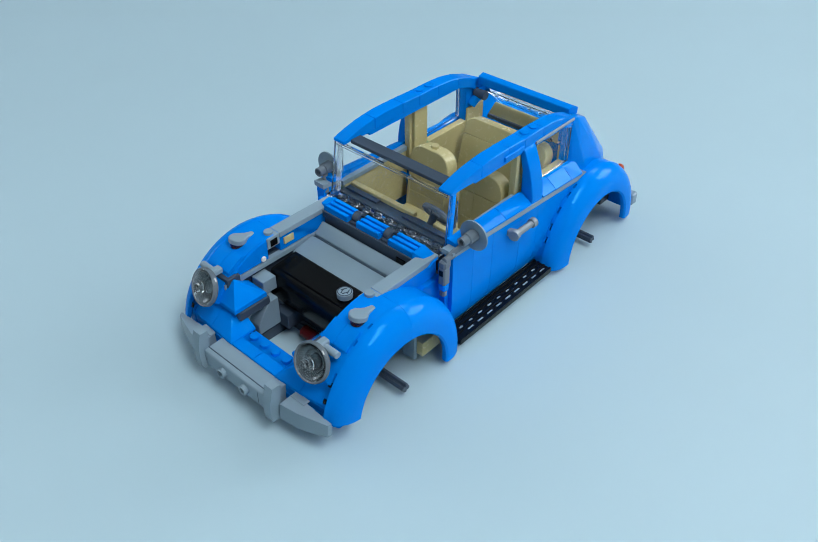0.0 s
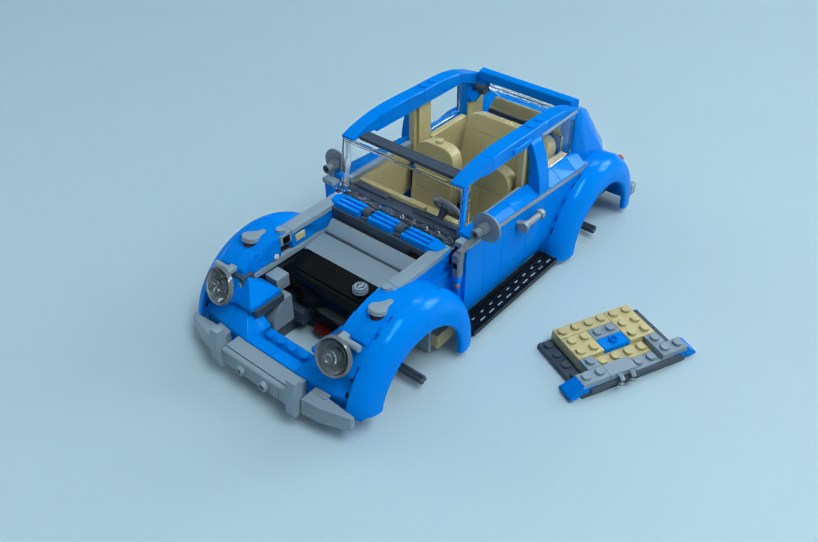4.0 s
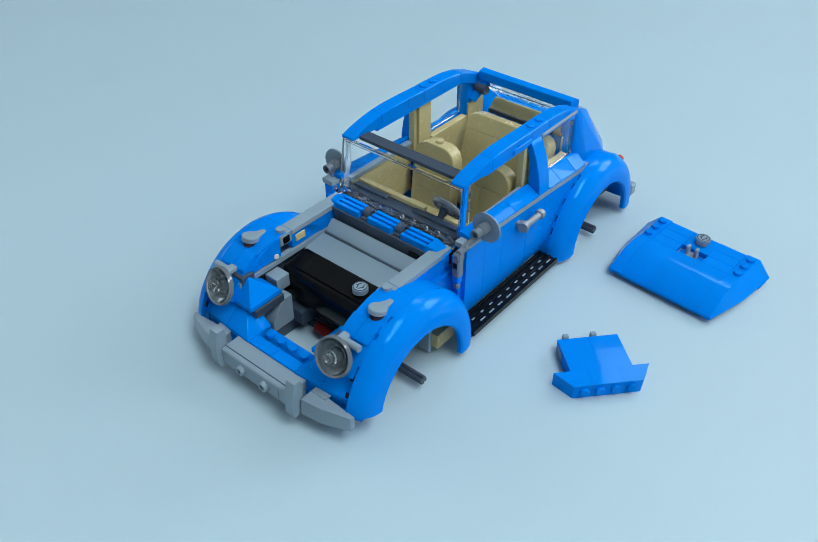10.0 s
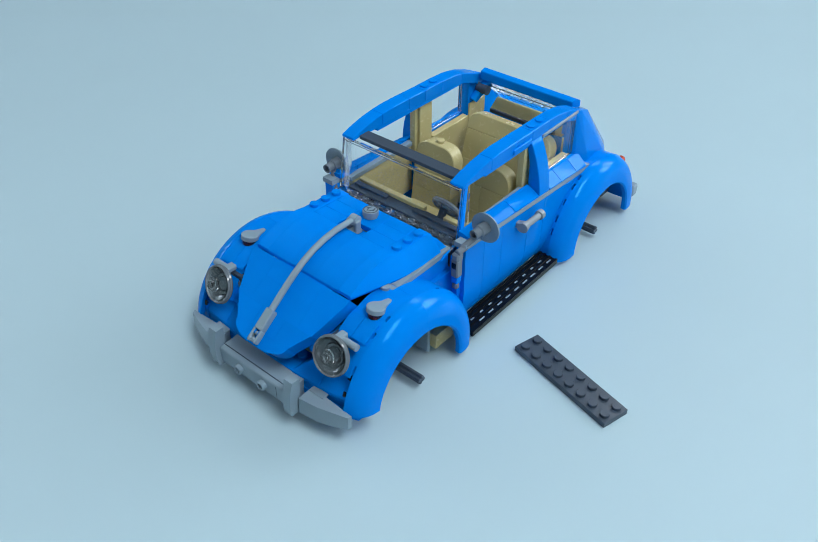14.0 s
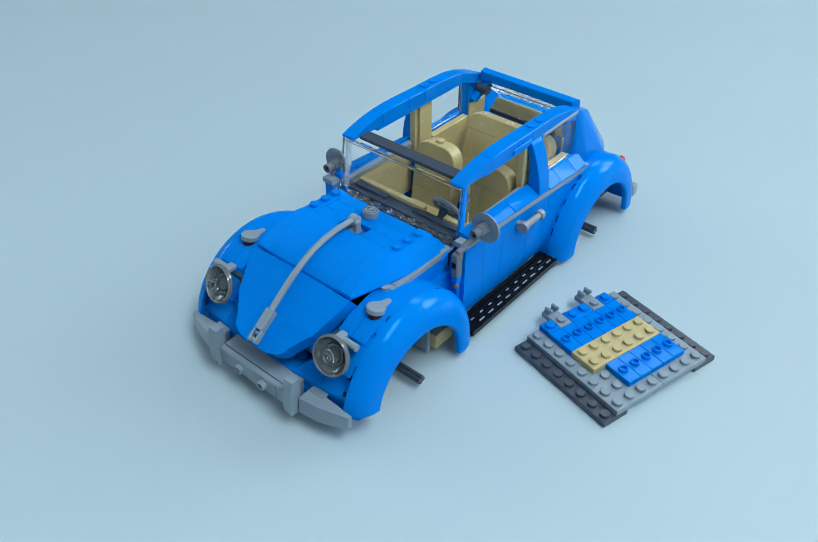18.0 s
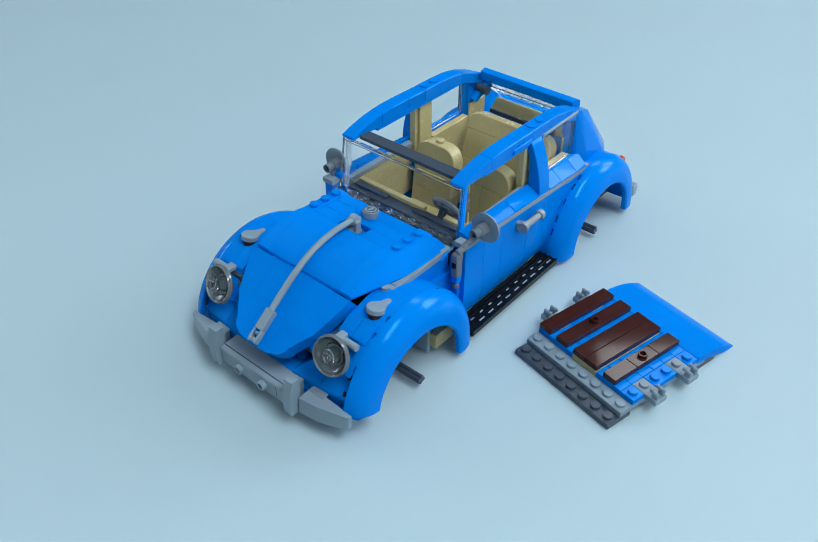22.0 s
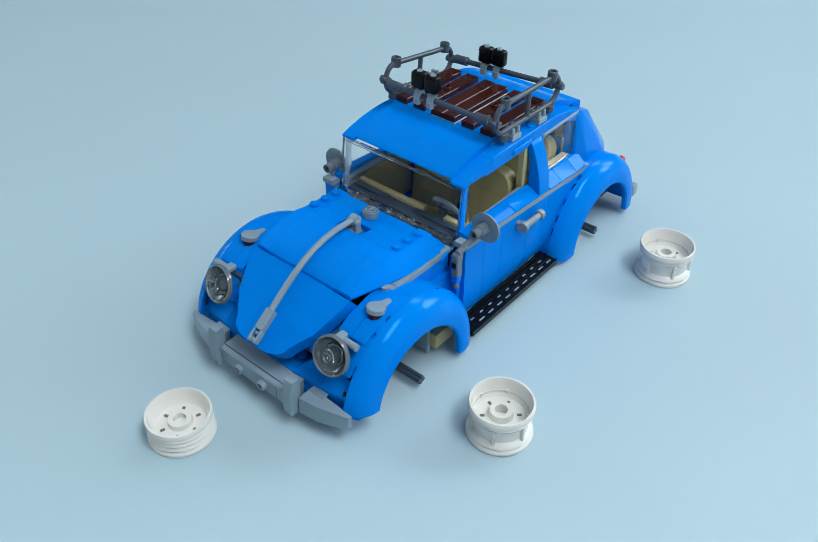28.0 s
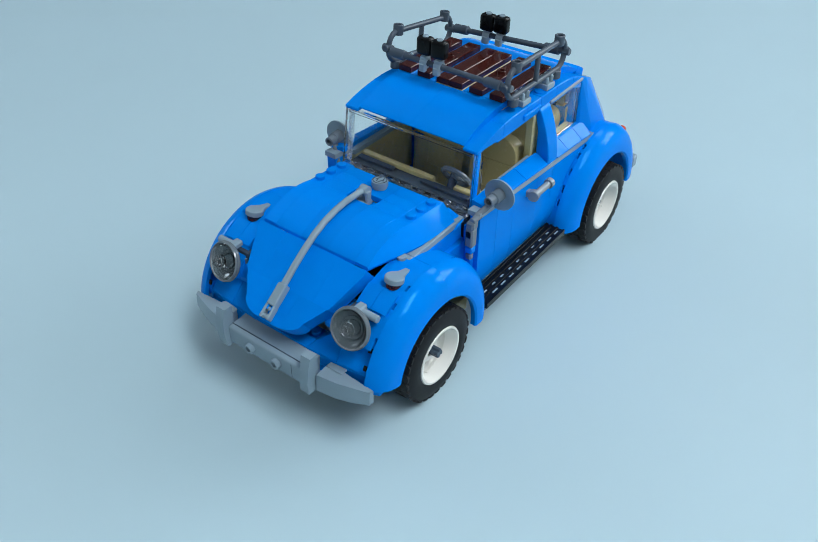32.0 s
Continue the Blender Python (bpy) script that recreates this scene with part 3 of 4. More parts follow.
for x0, x1 in ((60, 44.1), (44, 28.1), (28, 4.1), (4, -12), (-12.1, -34)):
    pair("side_panel", lambda: loft([[(x, y, belt(x) - 3.0 if z == 48 else z) for y, z in DOOR] for x in (x1 + 0.05, x0 - 0.05)]), BLUE, car)
pair("side_panel", lambda: box(-60, -34.1, 43, 48.6, 30, 48, 0.12), BLUE, car)
pair("door_edge", lambda: box(58.4, 62.4, 41, 46, 9, 50, 0.3), BLUE, car)
for x0, x1 in ((61, 40), (39.9, 14), (13.9, -12), (-12.1, -34), (-34.1, -58)):
    pair("belt_strip", lambda: loft([[(x, 42, belt(x) - 2.8), (x, 49.2, belt(x) - 2.8), (x, 49.2, belt(x)), (x, 42, belt(x))] for x in (x1, x0)]), GREY, car, "thin light grey belt line")


def sill(x0, x1):
    return loft([[(x, y, belt(x) + dz if dz < 2 else 59.2 + 0.035 * x) for y, dz in ((49.0, 0.1), (49.0, 0.9), (42.4, 5), (40.6, 5), (40.6, 0.1))] for x in (x1 + 0.1, x0 - 0.1)])


for x0, x1 in ((56, 42), (41.8, 18), (17.8, -4.4), (-15.2, -27), (-27.2, -43), (-43.2, -54)):
    pair("window_sill_tile", lambda: sill(x0, x1), BLUE, car)
pair("centre_pillar", lambda: prism([(48.8, 51.4), (48.6, 58), (47.4, 66), (45.2, 74), (42.6, 80.5), (40.6, 84.4), (37.4, 84.4), (40.5, 72), (41, 51.4)], 0, -14.8, -5.0, 0.4), BLUE, car, "curved blue centre pillar")
pair("inner_pillar", lambda: box(-15, -4, 34, 38.5, 26, 82), TAN, car)
pair("inner_pillar_trim", lambda: box(-3.8, -1.2, 35.5, 39.5, 50, 82), TAN, car)
rw = pair("rear_side_window", lambda: box(-50, -16, 39.4, 40.8, 58, 84, 0.2), CLEAR, car, "clear rear side window")
clear(*rw)
pair("window_frame", lambda: prism([(38.9, 83.0), (41.2, 83.0), (41.2, 84.6), (38.9, 84.6)], 0, -51, -15.5, 0.2), GREY, car, "thin grey window frame")


def glass_edge():
    b = box(-18.6, -16.6, 38.2, 40.6, 58, 84, 0.3)
    box(-50, -48, 38.2, 40.6, 58, 84, 0.3, b)
    box(-48, -18.6, 38.4, 40.4, 57.4, 58.4, 0.3, b)
    box(-48, -18.6, 38.2, 40.6, 81.6, 83, 0.3, b)
    return b


ge = pair("glass_edge", glass_edge, CLEAR, car, "clear moulded window edge")
clear(*ge)
pair("rear_pillar", lambda: hull([(-50, 40.8, 84.4), (-50, 41.0, 57), (-54, 41.2, 83.8), (-61.5, 46.2, 49.5), (-66.5, 38.4, 78.2), (-99, 36, 43), (-88, 43.4, 41), (-61.5, 46.0, 42), (-50, 34, 84.6), (-50, 34, 57), (-66.5, 33.9, 78.6), (-102, 33.9, 41), (-102, 33.9, 24), (-60, 34, 24), (-96, 38.6, 30), (-62, 45.4, 30), (-52, 43, 50), (-52, 43, 40)], 0.15), BLUE, car, "blue faceted rear pillar")
part("rear_beam", xz([(-59, 78), (-59, 83.4), (-63, 84.4), (-68.4, 81.4), (-68.4, 77.4)], -32.4, 32.4, 0.4), BLUE, car, "blue bar above the rear window")
rgl = part("rear_window", xz([(-62, 76.6), (-67, 76.6), (-88, 56), (-84, 54)], -32, 32, 0.3), CLEAR, car, "clear sloping rear window")
clear(rgl)
rge = part("rear_glass_edge", studs(box(-63, -60.4, -31, 31, 74.6, 77.4, 0.3), [(-61.6, -28 + 8 * k) for k in range(8)], 73.0, 1.2, 1.6), KNOB, car, "clear moulded edge of the rear window")
clear(rge)
part("tail", xz([(-84, 30), (-84, 53.6), (-88, 55), (-102, 41), (-108, 30), (-109, 16), (-98, 12), (-90, 16)], -33.8, 33.8, 0.6), BLUE, car, "curved blue engine cover")
pair("rear_corner_brace", lambda: moved(tube([(-54, 33, 66), (-60, 30, 74), (-63, 27, 77)], 2.8), at(0, 0, 0)), BLUE, car)
pair("rear_corner_pin", lambda: moved(cyl(3, -4, 4, 16), at(-58, 29, 73, 90, 0, 0)), DGREY, car)
pair("rear_quarter", lambda: box(-92, -58, 34, 43, 14, 38), BLUE, car)
pair("rear_inner_guard", lambda: box(-106, -96, 34, 42, 5, 20), DGREY, car, "dark grey block behind the rear wheel")


# step boards
def step_board():
    b = box(-17, 64, 46.5, 58.6, 6.2, 9.2, 0.3)
    for y in (47.2, 50.0, 53.6, 57.9):
        box(-17, 64, y - 0.7, y + 0.7, 9.0, 9.7, 0.1, b)
    return b


def slots(y):
    b = bmesh.new()
    for k in range(9):
        x = -12.0 + 8.0 * k if y > 54 else -8.5 + 8.0 * k
        q = 2.1 if y > 54 else 1.3
        box(x - q, x + q, y - 0.42, y + 0.42, 8.9, 9.32, 0, b)
    return b


for y in (51.9, 55.6):
    pair("slot_row", lambda: slots(y), GREY, car, "row of light slots in the step board")
pair("step_board", step_board, BLACK, car, "black slotted step board")
pair("step_board_edge", lambda: box(-16, 63, 50, 57, 4.0, 6.0, 0.2), GREY, car)


# door handles
def door_handle():
    b = tube([(15.5, 52.8, 48.2), (-2, 53.0, 48.2)], 1.9, 14)
    into(moved(cyl(2.7, -1.5, 1.7, 18), at(-1, 53, 48.2, 0, 90, 0)), b)
    into(moved(cyl(3.1, -1.6, 1.6, 18), at(14.4, 52.4, 48.0, 0, 90, 12)), b)
    into(box(12.4, 16, 48, 52.6, 46.4, 50.0, 0.4), b)
    return b


pair("door_handle", lambda: moved(door_handle(), at(0, 0, -1.5)), SILVER, car, "silver-grey bar door handle")


# cabin
pair("door_trim", lambda: box(-2, 48, 38.4, 42.6, 24, 55, 0.3), TAN, car, "tan inner door panel")
pair("door_trim_rail", lambda: box(-2, 50, 37.5, 42.4, 55.2, 58, 0.2), GREY, car)
pair("window_winder", lambda: moved(cyl(4, 0, 2.2, 20), at(40, 38.6, 46, 90, 0, 0)), DGREY, car, "round grey window winder")
part("cabin_floor", box(-60, 58, -38, 38, 6.2, 12, 0.2), DGREY, car)
part("dashboard", box(42, 56, -38, 38, 38, 51, 0.3), DGREY, car, "dark grey dashboard")
part("dash_shelf", box(44.5, 53.5, -37, 37, 51.2, 54.4, 0.3), GUN, car)
part("dash_bar", box(43.6, 46.8, -35, 11, 54.6, 57.2, 0.3), TAN, car, "long tan dashboard strip")
part("dash_bar", box(43.6, 46.8, 24, 35, 54.6, 57.2, 0.3), TAN, car)
part("dash_vent", box(47.4, 50.6, -35, -12, 54.6, 56.2, 0.2), DGREY, car)
part("dash_vent", box(47.4, 50.6, 6, 35, 54.6, 56.2, 0.2), DGREY, car)
sw = part("steering_wheel", moved(lathe([(7.2 + 1.4 * math.cos(a * math.pi / 4), 1.5 * math.sin(a * math.pi / 4)) for a in range(8)], 32, closed=True), at(41, 21.6, 59.6, 0, -56, 0)), SILVER, car, "grey steering wheel")
sp = moved(cyl(2.4, -1.5, 1.5, 16), at(41, 21.6, 59.6, 0, -56, 0))
for a in (0, 120, 240):
    into(moved(box(1, 7.2, -0.8, 0.8, -0.7, 0.7, 0.2), at(41, 21.6, 59.6, 0, -56, 0) @ at(0, 0, 0, 0, 0, a)), sp)
part("spokes", sp, SILVER, sw)
part("steering_column", tube([(40, 20.2, 60), (45, 20.2, 51)], 2.2), DGREY, car)


def rounded_slab(w0, w1, h0, h1, r, x0, x1):
    pts = [(w0, h0), (w1, h0)] + arc(w1 - r, h1 - r, r, 0, 90, 6) + arc(w0 + r, h1 - r, r, 90, 180, 6)
    return prism(pts, 0, x0, x1, 0.5)


for y0, y1 in ((-33, -5), (5, 33)):
    lean = at(1, 0, 17, 0, -7, 0)
    seat = part("front_seat", moved(rounded_slab(y0, y1, 32.1, 46, 9, -4.5, 4.5), lean), TAN, car, "tan seat with rounded backrest")
    mid = (y0 + y1) / 2
    for a, b, c, d in ((y0, mid + 4, 0, 16), (mid + 4.1, y1, 0, 16), (y0, mid - 4.1, 16.1, 32), (mid - 4, y1, 16.1, 32)):
        part("backrest_brick", moved(box(-4.5, 4.5, a, b, c, d, 0.22), lean), TAN, seat)
    part("seat_cushion", box(2, 27, y0, y1, 16, 24, 0.8), TAN, seat)
    part("seat_base", box(-4, 25, y0 + 3, y1 - 3, 12, 16, 0.3), DGREY, seat)
    part("head_stud", moved(cyl(2.4, 0, 2, 16), at(-4.6, (y0 + y1) / 2, 62.6)), TAN, seat)
    part("backrest_bolster", moved(prism([(y0, 0), (y0 + 2, 0), (y0 + 2, 34), (y0, 34)], 0, -4.8, 4.8, 0.3), at(1, 0, 17, 0, -7, 0)), TAN, seat)
back = at(-35, 0, 17, 0, -14, 0)
rs = part("rear_seat", moved(rounded_slab(-27, 31, 38.1, 49, 7, -4, 4), back), TAN, car, "wide tan rear bench")
for a, b, c, d in ((-27, -8.1, 0, 19), (-8, 16, 0, 19), (16.1, 31, 0, 19), (-27, 4, 19.1, 38), (4.1, 31, 19.1, 38)):
    part("backrest_brick", moved(box(-4, 4, a, b, c, d, 0.22), back), TAN, rs)
part("bench_cushion", box(-40, -20, -31, 31, 14, 24, 0.8), TAN, rs)
part("head_stud", moved(cyl(2.4, 0, 2, 16), at(-47.0, 14, 64.2)), TAN, rs)
part("parcel_shelf", xz([(-69, 65.2), (-67.4, 65.2), (-61.2, 60.0), (-61.2, 58.2), (-69, 58.2)], -25, 26, 0.3), TAN, car, "tan parcel shelf")
part("shelf_lip", box(-60.8, -59.2, -24, 22, 58.5, 61, 0.2), DGREY, car)
pair("rear_side_brick", lambda: box(-66, -50.4, 32.6, 34.0, 54, 64.6, 0.2), TAN, car, "tan brick beside the rear window")
pair("rear_trim", lambda: box(-52, -16, 33.5, 38, 20, 56.5, 0.3), TAN, car)

# ---- the bonnet: x to its front, seen from above; studs at x -8, 0 and 8 ----
hood = tagged(new("toy_bonnet"), "blue brick-built bonnet with a round grey emblem", "bonnet")
comes(0.35, part("base_plate", hollow_plate(-12, 12, -16, 16), DGREY, hood, "dark grey hinge plate"))
comes(0.6, part("base_plate", hollow_plate(12, 28, -32, 32), DGREY, hood, "dark grey studded plate"))
comes(0.7, part("base_plate", hollow_plate(-12, 12, 16, 32), DGREY, hood))
comes(0.75, part("base_plate", hollow_plate(-12, 12, -32, -16), DGREY, hood))
comes(0.5, part("hinge_fingers", box(28, 31.5, -14, 14, 0.4, 3.0, 0.4), DGREY, hood))
comes(0.95, part("tan_plate", plate(12, 28, -24, 24, 3.2), TAN, hood, "tan studded plate"))
comes(1.15, part("tan_plate", plate(-4, 12, -24, 24, 3.2), TAN, hood))


def corner_slope():
    b = loft([[(-12, 31.8, 3.3), (-4.2, 31.8, 3.3), (-4.2, 31.8, 9.4), (-12, 31.8, 9.4)], [(-12, 35, 1.6), (-4.2, 35, 1.6), (-4.2, 35, 7.7), (-12, 35, 6.2)], [(-12.0, 38.8, 1.8), (-2, 38.8, 1.8), (-2, 38.6, 3.4), (-12.0, 38.6, 3.4)]])
    box(-12, -4.2, 24.2, 31.7, 3.3, 6.4, 0.2, b)
    return studs(b, [(-8, 28)], 6.4)


comes(1.35, part("corner_slope", corner_slope(), BLUE, hood, "blue corner slope"))
comes(1.75, part("corner_slope", mirror(corner_slope()), BLUE, hood))
comes(1.55, part("grey_plate", plate(-12, -4, -24, 24, 3.2), GREY, hood, "light grey studded strip"))
comes(1.95, part("grey_plate", plate(-12, -4, -32, -16, 6.5), GREY, hood))
comes(1.95, part("grey_plate", plate(-4, 4, -24, -16, 6.5), GREY, hood))
comes(2.35, part("tan_plate", plate(4, 28, -24, -8, 6.4), TAN, hood))
comes(2.55, part("tan_plate", plate(20, 28, -8, 24, 6.4), TAN, hood))
comes(2.65, part("grey_plate", plate(12, 20, -8, 8, 6.4), GREY, hood))
comes(2.75, part("jumper_plate", studs(plate(4, 12, -8, 8, 6.4, stud=False), [(8, 0)], 9.6, hollow=True), BLUE, hood, "blue plate with one hollow stud"))
comes(2.95, part("tan_plate", plate(4, 20, 8, 24, 6.4), TAN, hood))
comes(3.15, part("grey_plate", plate(-12, -4, 16, 32, 6.5), GREY, hood))
comes(3.35, part("grey_plate", plate(-4, 4, 16, 24, 6.5), GREY, hood))


def clips(y):
    b = box(-12, -4, y - 8, y + 8, 6.5, 9.5, 0.2)
    for k in (-3.4, 3.4):
        into(moved(lathe([(2.4 + 0.9 * math.cos(a * math.pi / 3), 1.3 * math.sin(a * math.pi / 3)) for a in range(6)], 16, None, -60, 240, True), at(-13.6, y + k, 6.4, 90, 90, 0)), b)
    return b


comes(3.4, part("hinge_clip", clips(-2 + 10), GREY, hood, "light grey hinge clip"))
comes(4.2, part("hinge_clip", clips(-16), GREY, hood))
comes(4.0, part("hinge_bar", moved(cyl(1.6, -28, 28, 14), at(-12.4, 0, 4.6, 90, 0, 0)), DGREY, hood))
for t, x0, x1, y0, y1 in ((4.4, -12, -4, -24, -8), (4.6, -4, 4, -24, -8), (4.8, 4, 12, -24, -8), (5.0, -12, -4, 8, 24), (5.2, -4, 4, 8, 24), (5.3, 4, 12, 8, 24)):
    comes(t, part("blue_tile", plate(x0, x1, y0, y1, 9.6, stud=False, bev=0.1), BLUE, hood))
comes(4.9, part("jumper_plate", studs(plate(-12, 4, -8, 8, 9.6, stud=False), [(-4, 0)], 12.8, hollow=True), BLUE, hood))


def side_slope():
    def s(x, ti, to, tz, e, ez):
        return [(x, ti, 3.6), (x, ti, tz), (x, to, tz), (x, e, ez), (x, e - 0.6, ez - 1.4), (x, to - 4, 3.6)]
    b = loft([s(-13.4, 24.2, 31.5, 12.4, 39.6, 3.6), s(-8, 24.2, 31.3, 12.8, 38.9, 3.7), s(12, 24.05, 30.8, 12.8, 38.0, 4.0), s(18, 24.05, 30.8, 13.5, 37.2, 4.2), s(24, 24.05, 30.9, 13.3, 36.2, 4.4), s(29, 24.05, 31.0, 12.2, 35.2, 4.6), s(34, 24.05, 31.0, 10.4, 34.2, 4.6), s(39, 24.05, 31.1, 8.0, 33.0, 4.6), s(43.6, 24.05, 31.2, 5.3, 31.8, 4.4)])
    studs(b, [(-8, 28), (0, 28), (8, 28)], 12.8)
    for x0, x1, y in ((-13, -4.6, 38.0), (-1.8, 5.8, 37.4), (8.6, 15.4, 36.6)):
        box(x0, x1, y - 2.4, y + 0.5, 2.3, 4.6, 0.2, b)
    return b


comes(5.75, part("side_slope", side_slope(), BLUE, hood, "blue side slope with three studs"))
comes(6.55, part("side_slope", mirror(side_slope()), BLUE, hood, "blue side slope with three studs"))
CURVE = [(12.1, 12.8), (18, 13.5), (24, 13.3), (29, 12.2), (34, 10.4), (39, 8.0), (43.8, 5.2), (43.8, 3.4), (36, 4.6), (28, 6.5), (12.1, 9.7)]
comes(5.95, part("curved_slope", xz(CURVE, 8.02, 24, 0.05), BLUE, hood, "blue curved slope"))
comes(6.15, part("curved_slope", xz(CURVE, -8, 8, 0.05), BLUE, hood))
comes(6.35, part("curved_slope", xz(CURVE, -24, -8.02, 0.05), BLUE, hood))
cl = box(5.5, 11.5, -3.4, 3.4, 9.7, 11.6, 0.2)
for k in (-2.6, 2.6):
    box(6.5, 10.0, k - 0.9, k + 0.9, 11.4, 17.0, 0.4, cl)
comes(6.75, part("strap_clip", cl, GREY, hood, "grey clip for the strap"))
cap2 = comes(6.9, part("round_cap", moved(lathe([(0, 0), (3.6, 0), (3.6, 1.2), (4.1, 1.3), (4.1, 3.9), (3.8, 4.2), (0, 4.2)], 28), at(-4, 0, 13.0)), GREY, hood, "round grey cap with a dark emblem"))
emblem(-4, 0, 17.2, cap2)

# ---- the bonnet's front panel: x to its tip, the straight edge at x = 0 ----
nose = tagged(new("curved_nose"), "blue rounded nose section of a toy car", "toy nose")
T = 8.0
ROW = (0.3, 9.6, 23.0, 33.6, 40.6)
gb = box(0.6, 8.0, -16, 16, 0.4, 1.6, 0.2)
for y0, y1 in ((-16, -14.4), (-8.6, -7.4), (7.4, 8.6), (14.4, 16)):
    box(0.6, 8.0, y0, y1, 1.4, 5.2, 0.2, gb)
for x0, x1 in ((0.6, 1.8), (6.8, 8.0)):
    box(x0, x1, -15.9, 15.9, 1.4, 5.2, 0.2, gb)
for y, q in ((-4.0, 1.2), (0.6, 2.0), (4.6, 1.2)):
    into(moved(cyl(q, 1.4, 5.0, 12), at(4.2, y, 0)), gb)
for y in (-9.6, 5.4):
    box(-6.4, 1.2, y - 1.6, y + 1.6, 1.0, 3.8, 0.5, gb)
    box(-6.6, -3.6, y - 1.6, y + 1.6, 1.2, 5.4, 0.6, gb)
comes(8.1, part("grey_bar", gb, GREY, nose, "light grey bar with two clips"))


def flat(pts, z0=0.0, z1=T, bev=0.04):
    return prism(pts, 2, z0, z1, bev)


def edge_studs(b, x, ys):
    for y in ys:
        into(moved(cyl(2.4, -0.1, 1.7, 16), at(x, y, 4.2, 0, 90, 0)), b)
    return b


a0, a1, a2, a3, a4 = ROW
comes(8.35, part("blue_plate", edge_studs(flat([(a0, -16), (a1, -16), (a1, -0.03), (a0, -0.03)], 5.3, T), a1, (-12, -4)), BLUE, nose))
comes(8.55, part("blue_plate", edge_studs(flat([(a0, 0.03), (a1, 0.03), (a1, 16), (a0, 16)], 5.3, T), a1, (4, 12)), BLUE, nose))
comes(8.9, part("blue_brick", edge_studs(flat([(a1, 0.03), (a2, 0.03), (a2, 16), (a1, 16)]), a2, (4, 12)), BLUE, nose))
comes(9.1, part("blue_brick", edge_studs(flat([(a1, -16), (a2, -16), (a2, -0.03), (a1, -0.03)]), a2, (-12, -4)), BLUE, nose))
comes(9.5, part("blue_wedge", edge_studs(flat([(a2, 8.03), (a2, 24.6), (a3, 17.4), (a3, 8.03)]), a3, (12,)), BLUE, nose, "blue wedge"))
comes(9.7, part("blue_brick", edge_studs(flat([(a2, -8), (a2, 8), (a3, 8), (a3, -8)]), a3, (-4, 4)), BLUE, nose))
comes(9.9, part("blue_wedge", edge_studs(flat([(a2, -24.6), (a2, -8.03), (a3, -8.03), (a3, -17.4)]), a3, (-12,)), BLUE, nose, "blue wedge"))
kb = box(30.6, 35.6, -1.9, 1.9, T, 9.4, 0.3)
for y in (-1.3, 1.3):
    box(33.0, 35.4, y - 0.6, y + 0.6, 9.2, 11.6, 0.3, kb)
comes(10.1, part("strap_pivot", kb, BLUE, nose))
RND = [(a3, 17.4)] + [(a3 + (a4 - a3) * math.sin(a * math.pi / 16), 17.4 * math.cos(a * math.pi / 16) ** 0.85) for a in range(1, 8)] + [(a4, 0)]
comes(10.5, part("rounded_brick", flat([(a3, 0.03)] + RND[:-1] + [(a4, 0.03)]), BLUE, nose, "blue quarter-round brick"))
comes(10.3, part("rounded_brick", flat([(a3, -0.03), (a4, -0.03)] + [(x, -y) for x, y in reversed(RND[:-1])]), BLUE, nose, "blue quarter-round brick"))
comes(10.7, part("side_wedge", flat([(0.0, 16.03), (0.0, 32.4), (2.2, 32.4), (a2, 25.2), (a2, 16.03)]), BLUE, nose, "blue side wedge"))
comes(10.9, part("side_wedge", flat([(0.0, -32.4), (0.0, -16.03), (a2, -16.03), (a2, -25.2), (2.2, -32.4)]), BLUE, nose, "blue side wedge"))
comes(11.3, part("blue_tile", flat([(-3.0, -16), (0.28, -16), (0.28, 16), (-3.0, 16)], 2.0, T - 1.6), BLUE, nose))
sc = box(22.0, 33.0, -2.5, 2.5, T + 0.2, T + 4.4, 0.5)
for y in (-2.1, 2.1):
    box(32.6, 39.6, y - 0.7, y + 0.7, T + 0.4, T + 4.2, 0.5, sc)
into(moved(cyl(1.0, -2.6, 2.6, 12), at(34.6, 0, T + 2.4, 90, 0, 0)), sc)
into(moved(cyl(1.2, -2.6, 2.6, 12), at(38.2, 0, T + 2.4, 90, 0, 0)), sc)
comes(11.55, part("strap_foot", sc, GREY, nose, "light grey strap fitting"))

# ---- the strap over the bonnet, in the bonnet's space ----
strap = tagged(new("plastic_strap"), "long curved light grey plastic strap", "strap")
part("strap_bar", tube([(6, 0, 16.6), (12, 0, 17.0), (20, 0, 16.6), (28, 0, 15.2), (36, 0, 12.6), (43, 0, 9.0), (50, 0, 4.2), (57, 0, -1.4), (64, 0, -7.6), (72, 0, -14.6)], 1.65, 14, flat=0.8), GREY, strap)
part("strap_eye", moved(cyl(2.7, -2.2, 2.2, 18), at(7.5, 0, 16.4, 90, 0, 0)), GREY, strap)

# ---- the roof: x forward, y left ----
roof = tagged(new("toy_roof"), "blue roof panel with brown planks and a steel-grey rack", "roof panel")
comes(13.9, part("dark_plate", plate(24, 40, -32, 32, 0), DGREY, roof, "dark grey studded plate"))
comes(14.05, part("dark_plate", plate(-40, -24, -32, 32, 0), DGREY, roof, "dark grey studded plate"))
